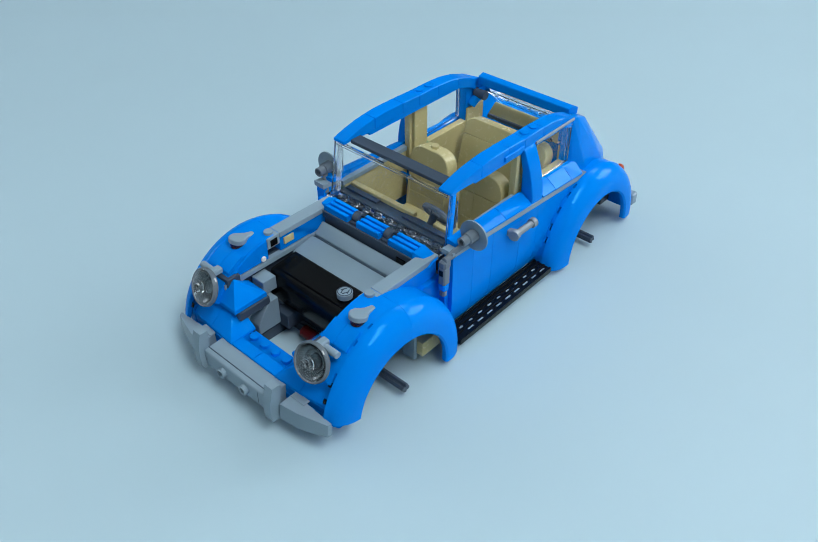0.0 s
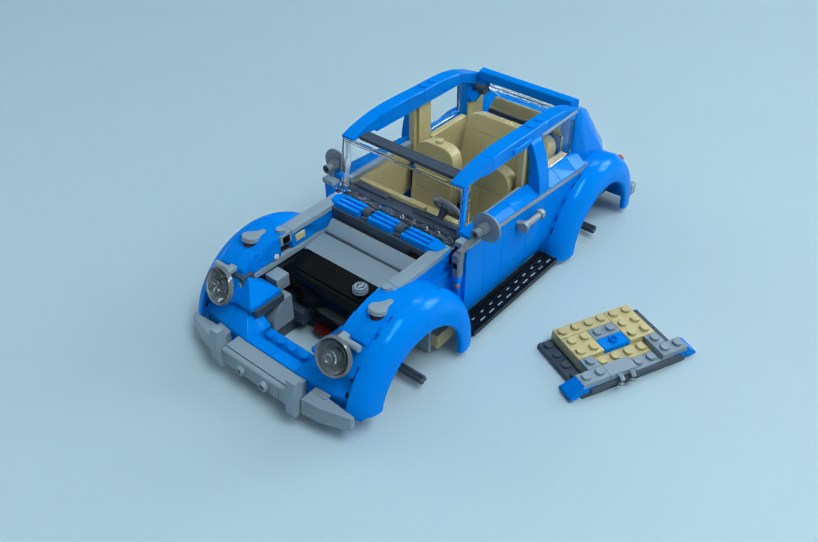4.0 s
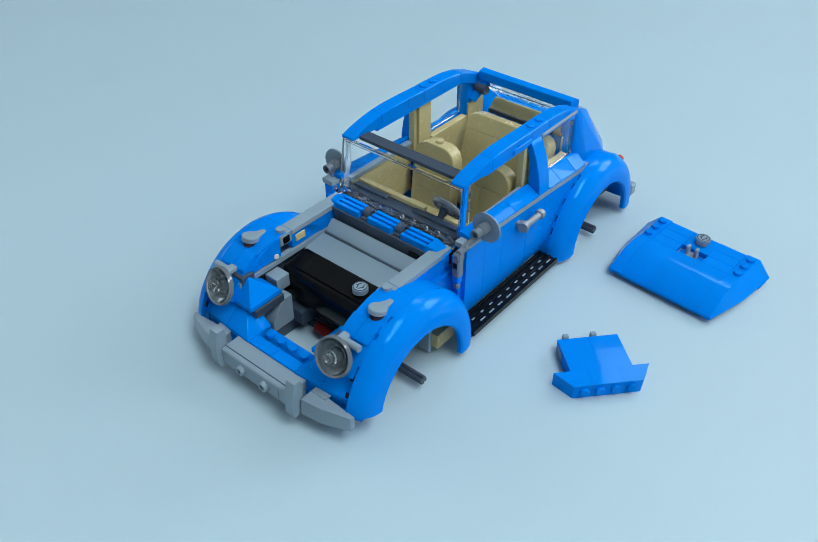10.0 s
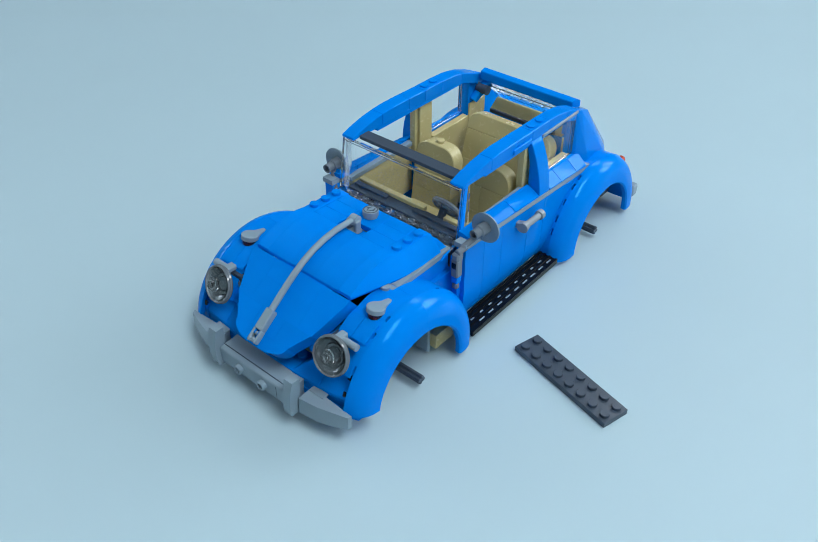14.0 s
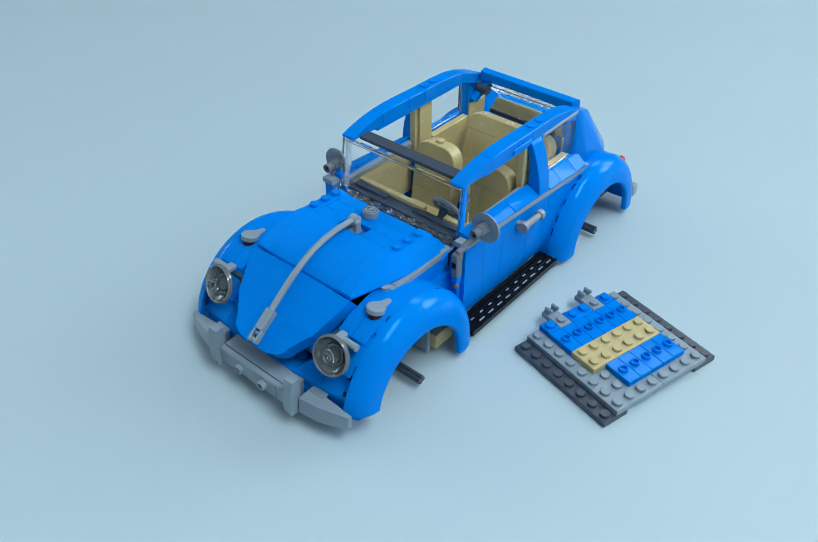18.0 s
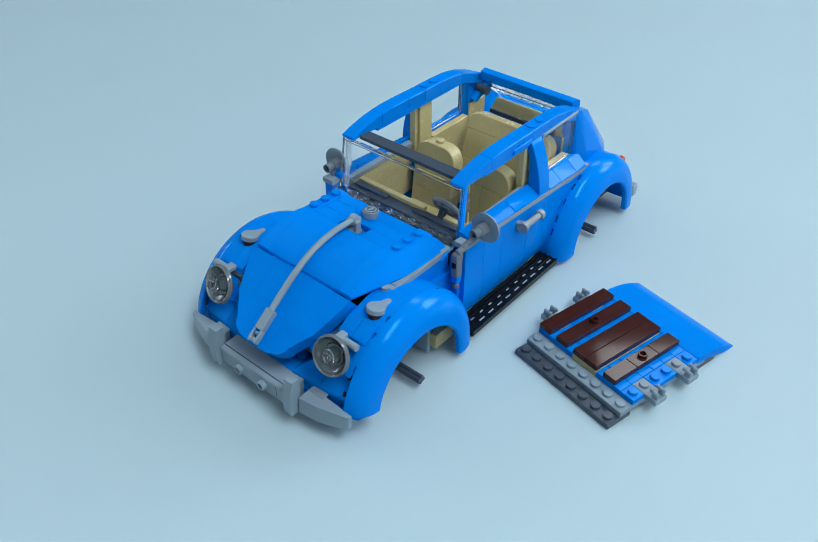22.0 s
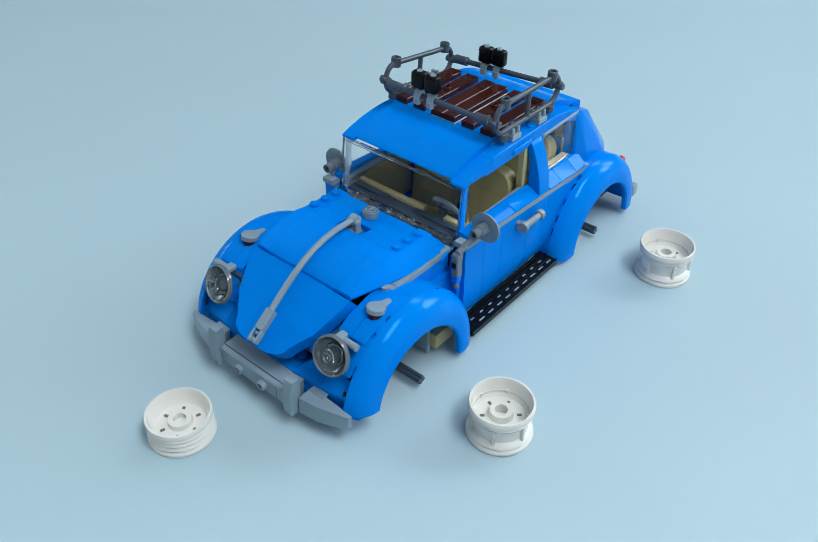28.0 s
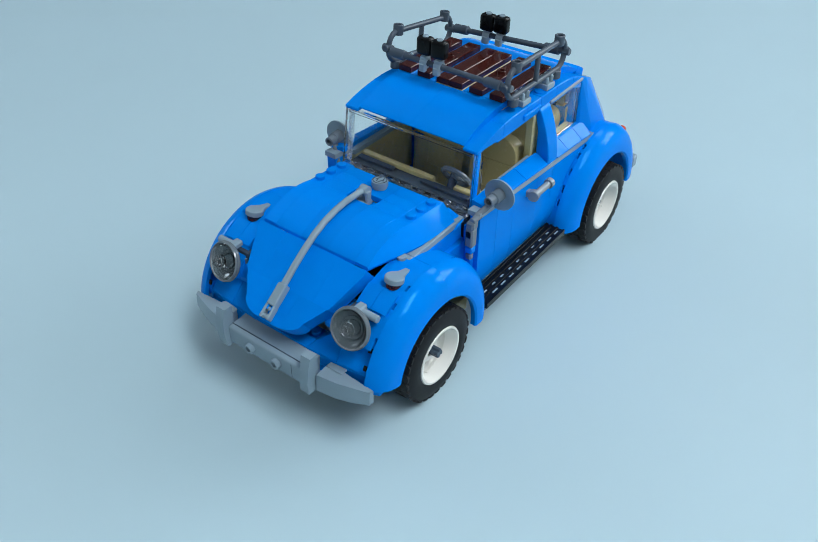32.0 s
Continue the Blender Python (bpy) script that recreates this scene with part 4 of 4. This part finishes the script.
comes(14.2, part("grey_plate", plate(0, 32, -32, 32, 3.2), GREY, roof, "light grey studded plate"))
comes(14.25, part("grey_plate", plate(-32, 0, -32, 32, 3.2), GREY, roof, "light grey studded plate"))


def roof_clip(x, s):
    b = box(x - 3.9, x + 3.9, -3.9, 11, 6.5, 9.6, 0.25)
    studs(b, [(x, 0)], 9.6)
    for k in (-2.3, 2.3):
        box(x + k - 0.9, x + k + 0.9, 6.8, 10.4, 9.4, 13.4, 0.6, b)
        box(x + k - 0.9, x + k + 0.9, 5.2, 7.0, 11.6, 13.8, 0.5, b)
    return moved(b, at(0, 28 * s, 0) @ (Matrix.Identity(4) if s > 0 else at(2 * x, 0, 0, 0, 0, 180)))


for s, ts in ((-1, (14.45, 14.8, 15.1, 15.3, 15.5)), (1, (18.3, 18.4, 18.9, 18.6, 18.95))):
    y0, y1 = 28 * s - 4, 28 * s + 4
    comes(ts[0], part("blue_plate", plate(-24, -16, y0, y1, 6.4), BLUE, roof))
    comes(ts[1], part("blue_plate", plate(-8, 8, y0, y1, 6.4), BLUE, roof))
    comes(ts[2], part("blue_plate", plate(16, 24, y0, y1, 6.4), BLUE, roof))
    comes(ts[3], part("rack_clip", roof_clip(12, s), GREY, roof, "light grey clip"))
    comes(ts[4], part("rack_clip", roof_clip(-12, s), GREY, roof, "light grey clip"))
for s, tt in ((-1, (15.6, 15.7, 15.9, 16.1, 16.2, 16.4)), (1, (16.9, 17.1, 17.4, 17.6, 17.9, 18.05))):
    for k, t in enumerate(tt):
        x = -20 + 8 * k
        comes(t, part("jumper_plate", studs(plate(x - 4, x + 4, 16 * s - 8, 16 * s + 8, 6.4, stud=False), [(x, 16 * s)], 9.6, hollow=True), BLUE, roof, "blue plate with one hollow stud"))
comes(16.7, part("tan_plate", plate(-24, 24, -8, 8, 6.4), TAN, roof, "tan studded plate"))

PL = 9.8
comes(20.2, part("plank", plate(-24, 24, -32, -24, PL, stud=False), BROWN, roof, "glossy reddish-brown plank"))
for y, tt in ((-16, (20.5, 20.6, 20.7)), (16, (21.8, 21.6, 21.9))):
    comes(tt[0], part("plank", plate(8, 24, y - 4, y + 4, PL, stud=False), BROWN, roof, "glossy reddish-brown plank"))
    comes(tt[1], part("plank", studs(plate(-8, 8, y - 4, y + 4, PL, stud=False), [(0, y)], PL + 3.2, hollow=True), BROWN, roof, "brown plank with a hollow stud"))
    comes(tt[2], part("plank", plate(-24, -8, y - 4, y + 4, PL, stud=False), BROWN, roof, "glossy reddish-brown plank"))
comes(20.95, part("plank", plate(-24, 24, -8, 0, PL, stud=False), BROWN, roof, "glossy reddish-brown plank"))
comes(21.15, part("plank", plate(-24, 24, 0, 8, PL, stud=False), BROWN, roof, "glossy reddish-brown plank"))
comes(22.1, part("plank", plate(-24, 24, 24, 32, PL, stud=False), BROWN, roof, "glossy reddish-brown plank"))
BACK = [(24.2, 9.6), (30, 9.3), (36, 8.4), (42, 6.8), (48, 4.6), (53, 2.3), (56, 0.6), (56, 0.0), (50, 0.0), (40.6, 2.6), (32.2, 4.4), (24.2, 5.2)]
for s, t in ((1, 22.2), (-1, 22.6)):
    comes(t, part("roof_slope", xz(BACK, 0.02 if s > 0 else -32, 32 if s > 0 else -0.02, 0.06), BLUE, roof, "smooth blue curved roof slope"))
for s, t in ((1, 19.4), (-1, 19.7)):
    comes(t, part("roof_slope", xz([(-x, z) for x, z in BACK], 0.02 if s > 0 else -32, 32 if s > 0 else -0.02, 0.06), BLUE, roof, "smooth blue curved roof slope"))


def rack_side(y, lean=0):
    z0, z1 = 13.4, 28.4
    path = [(22, y, z0), (-22, y, z0)]
    b = tube(path, 1.45, 12)
    zc, r = (z0 + z1) / 2, (z1 - z0) / 2
    for s in (1, -1):
        cap_path = [(s * 22 + s * r * 0.85 * math.sin(radians(a)), y, zc - r * math.cos(radians(a))) for a in range(0, 181, 15)]
        tube(cap_path, 1.45, 12, b)
        into(moved(ring(2.7, 1.5, -2.0, 3.4, 20, 0.3), at(s * 21, y, z1)), b)
        into(moved(cyl(2.8, -4.2, 0.2, 20, 0.3), at(s * 21, y, z0 - 0.4)), b)
        into(moved(cyl(1.9, -3.0, 3.0, 14), at(s * 28.6, y, zc, 90, 0, 0)), b)
        into(moved(cyl(1.8, -2.0, 2.0, 14), at(s * 29.5, y, zc, 0, 90, 0)), b)
    tube([(21, y, z1), (-21, y, z1)], 1.45, 12, b)
    tube([(0, y, z0), (0, y, z1)], 1.35, 12, b)
    return b


comes(23.1, part("rack_side", moved(rack_side(-36), at(21, 0, 13.4) @ at(0, 0, 0, 0, -6.5, 0) @ at(-21, 0, -13.4)), GUN, roof, "steel-grey rounded rack side"))
comes(24.0, part("rack_side", rack_side(36), GUN, roof, "steel-grey rounded rack side"))


def rack_bar(x):
    b = tube([(x, -30, 21), (x, 30, 21)], 1.5, 14)
    for s in (-1, 1):
        into(moved(cyl(2.5, -4.5, 4.5, 18, 0.4), at(x, s * 28.5, 21, 90, 0, 0)), b)
    return b


comes(23.7, part("rack_bar", moved(rack_bar(-29), at(0, 30, 20.2) @ at(0, 0, 0, 3.6, 0, 0) @ at(0, -30, -21)), GUN, roof, "steel-grey rack crossbar"))
comes(24.8, part("rack_bar", rack_bar(29), GUN, roof, "steel-grey rack crossbar"))
for x, tt in ((29, (24.85, 24.95, 26.0, 26.1)), (-29, (25.35, 25.45, 26.2, 26.3))):
    for k, y in enumerate((-11.5, -3.0)):
        zb = 21.0 if x > 0 else 21.0 - 0.8 - (30 - y) * 0.063
        pin = moved(cyl(1.6, 0, 11.6 if x < 0 else 13.0, 14), at(x, y, zb + 1.0))
        into(moved(ring(2.8, 1.7, -2.0, 2.0, 18, 0.3), at(x, y, zb, 90, 0, 0)), pin)
        box(x - 2.2, x + 2.2, y - 1.9, y + 1.9, zb + 1.4, zb + 3.6, 0.4, pin)
        box(x + 0.6, x + 3.2, y - 1.9, y + 1.9, zb - 4.2, zb, 0.5, pin)
        comes(tt[k], part("clip_pin", pin, GREY, roof, "light grey clip with an upright pin"))
        up = 1.2 if x > 0 else -0.4
        pad = pillow(x - 2.9, x + 2.9, y - 4.2, y + 4.2, zb + 3.0 + up, zb + 12.2 + up, 1.7)
        comes(tt[2 + k], part("rack_lamp", pad, BLACK, roof, "small rounded black block on the rack"))


# ---- wheels: they lie flat, the outer face up ----
def rim_wide():
    b = lathe([(0, 9.5), (3.0, 9.5), (3.0, 14.5), (5.4, 14.5), (5.8, 11), (8, 10.2), (11.6, 10.6), (13.0, 12.2), (13.6, 18.6), (14.2, 20.4), (15.1, 20.4), (15.5, 19.6), (15.5, 17.6), (14.6, 16.8), (15.2, 15.8), (14.6, 14.6), (13.0, 13.8), (13.0, 6.4), (14.8, 5.2), (15.4, 4.0), (14.8, 2.8), (15.8, 1.8), (15.9, 0.6), (15.2, 0.1), (12.6, 0.1), (12.4, 8), (0, 8)], 56)
    for k in range(6):
        a = k * 60 + 20
        into(moved(box(12.6, 14.6, -0.7, 0.7, 5.4, 14.4, 0.2), at(0, 0, 0, 0, 0, a)), b)
    return b


def rim_slim():
    b = lathe([(0, 6.5), (3.0, 6.5), (3.0, 9.4), (5.4, 9.4), (5.8, 6.8), (8, 6.2), (11.6, 6.4), (13.0, 8.0), (13.8, 12.2), (14.3, 13.8), (15.2, 13.8), (15.5, 13.0), (15.4, 11.2), (14.6, 10.6), (15.4, 9.4), (14.6, 8.2), (15.4, 6.8), (14.6, 5.6), (15.6, 4.2), (14.6, 3.0), (15.8, 1.8), (15.9, 0.6), (15.2, 0.1), (12.4, 0.1), (12.2, 4.4), (0, 4.4)], 56)
    return b


def rim_holes(z):
    b = bmesh.new()
    for k in range(6):
        a = radians(k * 60 + 10)
        into(moved(box(-1.1, 1.1, -0.7, 0.7, 0, 0.5, 0.15), at(8.6 * math.cos(a), 8.6 * math.sin(a), z, 0, 0, math.degrees(a))), b)
    return b


def tyre_wide():
    return lathe([(15.5, 17.4), (15.6, 20.0), (18, 20.5), (21.8, 20.1), (23.8, 19.2), (24.5, 17.6), (24.6, 15.8), (24.6, 3.6), (24.2, 1.8), (22.4, 0.6), (18, 0.1), (15.6, 0.4), (15.5, 2.6), (15.2, 4), (15.2, 16)], 72, closed=True)


def tyre_slim():
    return lathe([(15.4, 12.2), (15.6, 13.6), (18, 13.9), (20.0, 13.2), (20.4, 11.6), (20.4, 2.2), (20.0, 0.8), (18, 0.1), (15.6, 0.3), (15.4, 1.6), (15.2, 3), (15.2, 11)], 60, closed=True)


def tread_blocks(tyre, wide):
    """Every tread block of a tyre, on two or three shared meshes."""
    first = {}
    if wide:
        rows = [(z0, z1, off, 12 * (k + off), 24.65 if 0 < i < 3 else 24.35) for i, (z0, z1, off) in enumerate(((1.2, 5.8, 0.0), (6.1, 10.1, 0.5), (10.5, 14.5, 0.0), (14.8, 19.4, 0.5))) for k in range(30)]
    else:
        rows = [(z0, z1, off, 15 * (k + off), 20.5) for z0, z1, off in ((0.5, 7.2, 0.0), (6.8, 13.4, 0.5)) for k in range(24)]
    for z0, z1, off, a, rad in rows:
        hz = round((z1 - z0) / 2, 3)
        if hz not in first:
            if wide:
                b = prism([(-2.42, -hz * 0.5), (-1.5, -hz), (1.5, -hz), (2.42, -hz * 0.5), (2.42, hz * 0.5), (1.5, hz), (-1.5, hz), (-2.42, hz * 0.5)], 0, -0.8, 0.55, 0)
            else:
                b = box(-1.2, 1.2, -1.35, 1.35, -hz, hz, 0.3)
            ob = part("tread_block", b, RUBBER, tyre)
            first[hz] = ob.data
        else:
            ob = new("tread_block", first[hz])
            ob.parent = tyre
        c = radians(a)
        ob.matrix_local = Matrix.LocRotScale((rad * MM * math.cos(c), rad * MM * math.sin(c), (z0 + z1) / 2 * MM), Euler((0, 0, c)), None)


def wheel(wide=True):
    w = tagged(new("wheel"), "white plastic wheel rim with a black rubber tyre" if wide else "ribbed white wheel rim with a narrow chunky black tyre", "wheel", "wheels of the toy car")
    r = part("rim", rim_wide() if wide else rim_slim(), WHITE, w, "off-white dished rim", 40)
    # rim is uncut; small beige boxes paint the shaded holes
    part("rim_hole", rim_holes(10.3 if wide else 6.2), SHADE, r)
    t = part("tyre", tyre_wide() if wide else tyre_slim(), RUBBER, w, "black ribbed rubber tyre", 40)
    tread_blocks(t, wide)
    return w, t


wheel_fl, tyre_fl = wheel()
wheel_rl, tyre_rl = wheel()
wheel_rr, tyre_rr = wheel()
wheel_fr, tyre_fr = wheel(False)
spare_side, spare_tyre = wheel()


# ---- what moves, and when ----
def turn(yaw, pitch=0.0, roll=0.0):
    return (Matrix.Rotation(yaw, 4, "Z") @ Matrix.Rotation(pitch, 4, "Y") @ Matrix.Rotation(roll, 4, "X"))


def placed(x, y, z, yaw, pitch=0.0, roll=0.0):
    return Matrix.Translation((x * MM, y * MM, z * MM)) @ turn(yaw, pitch, roll)


def on(m, x, y, z, yaw=0.0, pitch=0.0, roll=0.0):
    """A pose in the space of m; millimetres and degrees."""
    return m @ placed(x, y, z, radians(yaw), radians(pitch), radians(roll))


TICK = 1.0 / 30


def stepwise(ob, rows):
    """Hand-set poses: each is held until the next one is reached in one or two ticks."""
    rows = [(math.floor(t * 30 + 0.001) / 30, m) for t, m in rows]
    keys = [(0.0, rows[0][1])]
    for (t0, m0), (t1, m1) in zip(rows, rows[1:]):
        q0, q1 = m0.to_quaternion(), m1.to_quaternion()
        far = q0.rotation_difference(q1).angle
        far = min(far, 2 * math.pi - far)
        if far > 1.2:
            keys.append((t1 - 3 * TICK, m0))
            keys.append((t1 - 2 * TICK, m0.lerp(m1, 0.35)))
            keys.append((t1 - TICK, m0.lerp(m1, 0.7)))
        else:
            keys.append((t1 - TICK, m0))
        keys.append((t1, m1))
    keys.append((32.0, rows[-1][1]))
    clean = []
    for t, m in keys:
        if clean and frame(t) <= frame(clean[-1][0]):
            continue
        clean.append((t, m))
    walk(ob, clean)


def spot(k):
    """Places on the table beside the view where pieces wait."""
    return Vector(((430 + 75 * (k // 9)) * MM, (20 + 62 * (k % 9)) * MM, 0))


def waiting(ob, base, k):
    """The pose, in its thing's space, at which a piece waits flat on the table."""
    cs = [v.co for v in ob.data.vertices]
    mid = sum(cs, Vector()) / len(cs)
    low = min(c.z for c in cs)
    goal = base.inverted() @ spot(k)
    return Matrix.Translation((goal.x - mid.x, goal.y - mid.y, -low))


def motions():
    car_0 = placed(25.9, 390.8, 0, -2.3024, 0.0071, 0.0066)
    car_1 = placed(29.46, 397.12, 0, -2.2603, 0.0071, 0.0066)
    car_2 = placed(29.73, 397.12, 0, -2.2703, 0.0071, 0.0066)
    car_3 = placed(26.48, 401.05, 8.86, -2.2293, 0.008, 0.2118)
    car_3b = placed(28.0, 403.0, 9.4, -2.2293, 0.008, 0.195)
    car_4 = placed(30.90, 397.71, 18.03, -2.212, -0.0002, 0.0047)
    stepwise(car, [(0, car_0), (0.2, car_1), (13.5, car_2), (29.6, car_3), (30.6, car_3b), (31.5, car_4)])

    # bonnet
    h0 = placed(106.2, 295.8, 0, radians(116.8))
    h1 = placed(108.2, 298.2, 0, radians(116.2))
    h2 = placed(111.85, 300.9, 0, radians(115.5))

    def opened(m, a):
        """The bonnet on the car, lifted by a degrees about its hinge."""
        k = min(1.0, a / 20)
        return on(on(m, 66 + 2.5 * k, 0, 52 + 2.5 * k), 0, 0, 0, 0, -a, 0) @ placed(13.9, 0, -3.7, 0)

    def bent(x, y, z, yaw, pitch, roll):
        return placed(x, y, z, radians(yaw), radians(pitch), radians(roll))

    bonnet = [(0, h0), (2.7, h1), (4.5, h2),
              (7.3, placed(126, 312, 0, radians(140))), (7.5, placed(130, 322, 0, radians(172))), (7.7, placed(150, 345, 0, radians(200))),
              (7.9, placed(168.4, 381.7, 0, radians(227))), (11.8, placed(160, 376, 0, radians(232))), (12.0, placed(144.85, 367.5, 0, radians(237.7))),
              (12.3, bent(134, 352, 2.8, -120, -10, 0)), (12.5, bent(117.0, 332.4, 2.8, -118.1, -22.6, 0)), (12.9, bent(97.4, 317.4, 5.6, -113, -21.1, 0.9)),
              (13.1, bent(70.7, 299.9, 10.8, -106.3, -19.7, -5.5)), (13.3, bent(40.5, 295.9, 29.9, -95.3, -7.0, -40.6)), (13.5, bent(-3.1, 298.9, 59.0, -103.3, -8.9, -6.8)),
              (13.7, opened(car_2, 3.5))]
    for t, a in ((29.6, 4.2), (30.0, 23.3), (30.2, 45.6), (30.4, 66.5)):
        bonnet.append((t, opened(car_3, a)))
    for t, a in ((30.6, 66.5), (30.8, 45), (31.0, 23.3), (31.2, 4.2)):
        bonnet.append((t, opened(car_3b, a)))
    bonnet.append((31.5, opened(car_4, 3.5)))
    stepwise(hood, bonnet)

    # its front panel: on the table, then fixed to the bonnet
    n0 = placed(92.4, 309.8, 0, radians(-81.4))
    n0b = placed(92.9, 310.3, 0, radians(-79.6))
    n1 = placed(98, 306, 0, radians(-95))
    n2 = placed(102.6, 303.6, 0, radians(-110.5))
    front = [(0, n0), (11.2, n0b), (11.8, n1), (12.0, n2), (12.3, placed(100, 300, 0, radians(-112)))]
    for t, m in bonnet:
        if t >= 12.5:
            front.append((t, on(m, 45.1, 0, 4.6, 0, 40, 0) @ placed(0, 0, -T, 0)))
    stepwise(nose, front)
    stepwise(strap, [(0, Matrix.Translation((0.42, -0.12, 0.0098)))] + [(max(t, 12.7), m) for t, m in bonnet if t >= 12.5])

    # roof
    r0 = placed(106.3, 304.3, 0, radians(215.3))
    r0b = placed(106.3, 303.6, 0, radians(217.0))
    r1 = placed(106.1, 304.2, 0, radians(217.0))
    up = placed(80, 350, 60, radians(222))
    ROOF = (-4, 0.6, 84.4, 0, -1.2, 0)
    stepwise(roof, [(0, r0), (19.5, r0b), (24.6, r1), (26.7, up), (26.9, on(car_2, *ROOF)), (29.6, on(car_3, *ROOF)), (30.6, on(car_3b, *ROOF)), (31.5, on(car_4, *ROOF))])

    # wheels
    def mounted(m, x, s):
        return on(m, x, s * (39.5 if x > 0 else 43.0), 6.8 if x > 0 else 5.2, 0, 0, -90 * s)

    far = [placed(-520, 60 + 70 * k, 0, 0) for k in range(4)]
    stepwise(wheel_rl, [(0, far[0]), (27.4, placed(147.5, 374.5, 0, 0.3)), (28.6, placed(145.9, 373.6, 0, 0.3)), (29.6, mounted(car_3, -60.5, 1)), (30.6, mounted(car_3b, -60.5, 1)), (31.5, mounted(car_4, -60.5, 1))])
    stepwise(wheel_fl, [(0, far[1]), (27.7, placed(42.9, 253.6, 0, 0.9)), (29.8, mounted(car_3, 106, 1)), (30.6, mounted(car_3b, 106, 1)), (31.5, mounted(car_4, 106, 1))])
    stepwise(wheel_fr, [(0, far[2]), (27.9, placed(-104.8, 251.0, 0, 0.4)), (28.93, placed(-107.6, 253.9, 0, 0.4)), (30.6, on(car_3b, 116.4, -3, 17.5, 0, 90, 0)), (31.5, on(car_4, 116.4, -3, 17.5, 0, 90, 0))])
    stepwise(spare_side, [(0, placed(-590, 380, 0, 0)), (31.5, mounted(car_4, 106, -1))])
    stepwise(wheel_rr, [(0, far[3]), (28.1, placed(-125.0, 385.4, 0, 0.1)), (31.5, mounted(car_4, -62, -1))])
    for k, (ty, t) in enumerate(((tyre_rl, 28.6), (tyre_fl, 28.5), (tyre_fr, 28.95), (tyre_rr, 29.1))):
        base = (placed(145.9, 373.6, 0, 0.3), placed(42.9, 253.6, 0, 0.9), placed(-107.6, 253.9, 0, 0.4), placed(-125.0, 385.4, 0, 0.1))[k]
        goal = base.inverted() @ Vector((-0.62 - 0.02 * k, 0.06 + 0.07 * k, 0))
        away = far[k].inverted() @ Vector((-0.62 - 0.02 * k, 0.06 + 0.07 * k, 0))
        first = (27.4, 27.7, 27.9, 28.1)[k]
        stepwise(ty, [(0, Matrix.Translation(away)), (first, Matrix.Translation(goal)), (t, Matrix.Identity(4))])

    # pieces that are added to their thing
    bases = {hood.name: h0, nose.name: n0, roof.name: r0}
    for k, (ob, t) in enumerate(ARRIVE):
        m = waiting(ob, bases[ob.parent.name], k)
        walk(ob, [(0, m), (t - TICK, m), (t, Matrix.Identity(4)), (32, Matrix.Identity(4))])


motions()
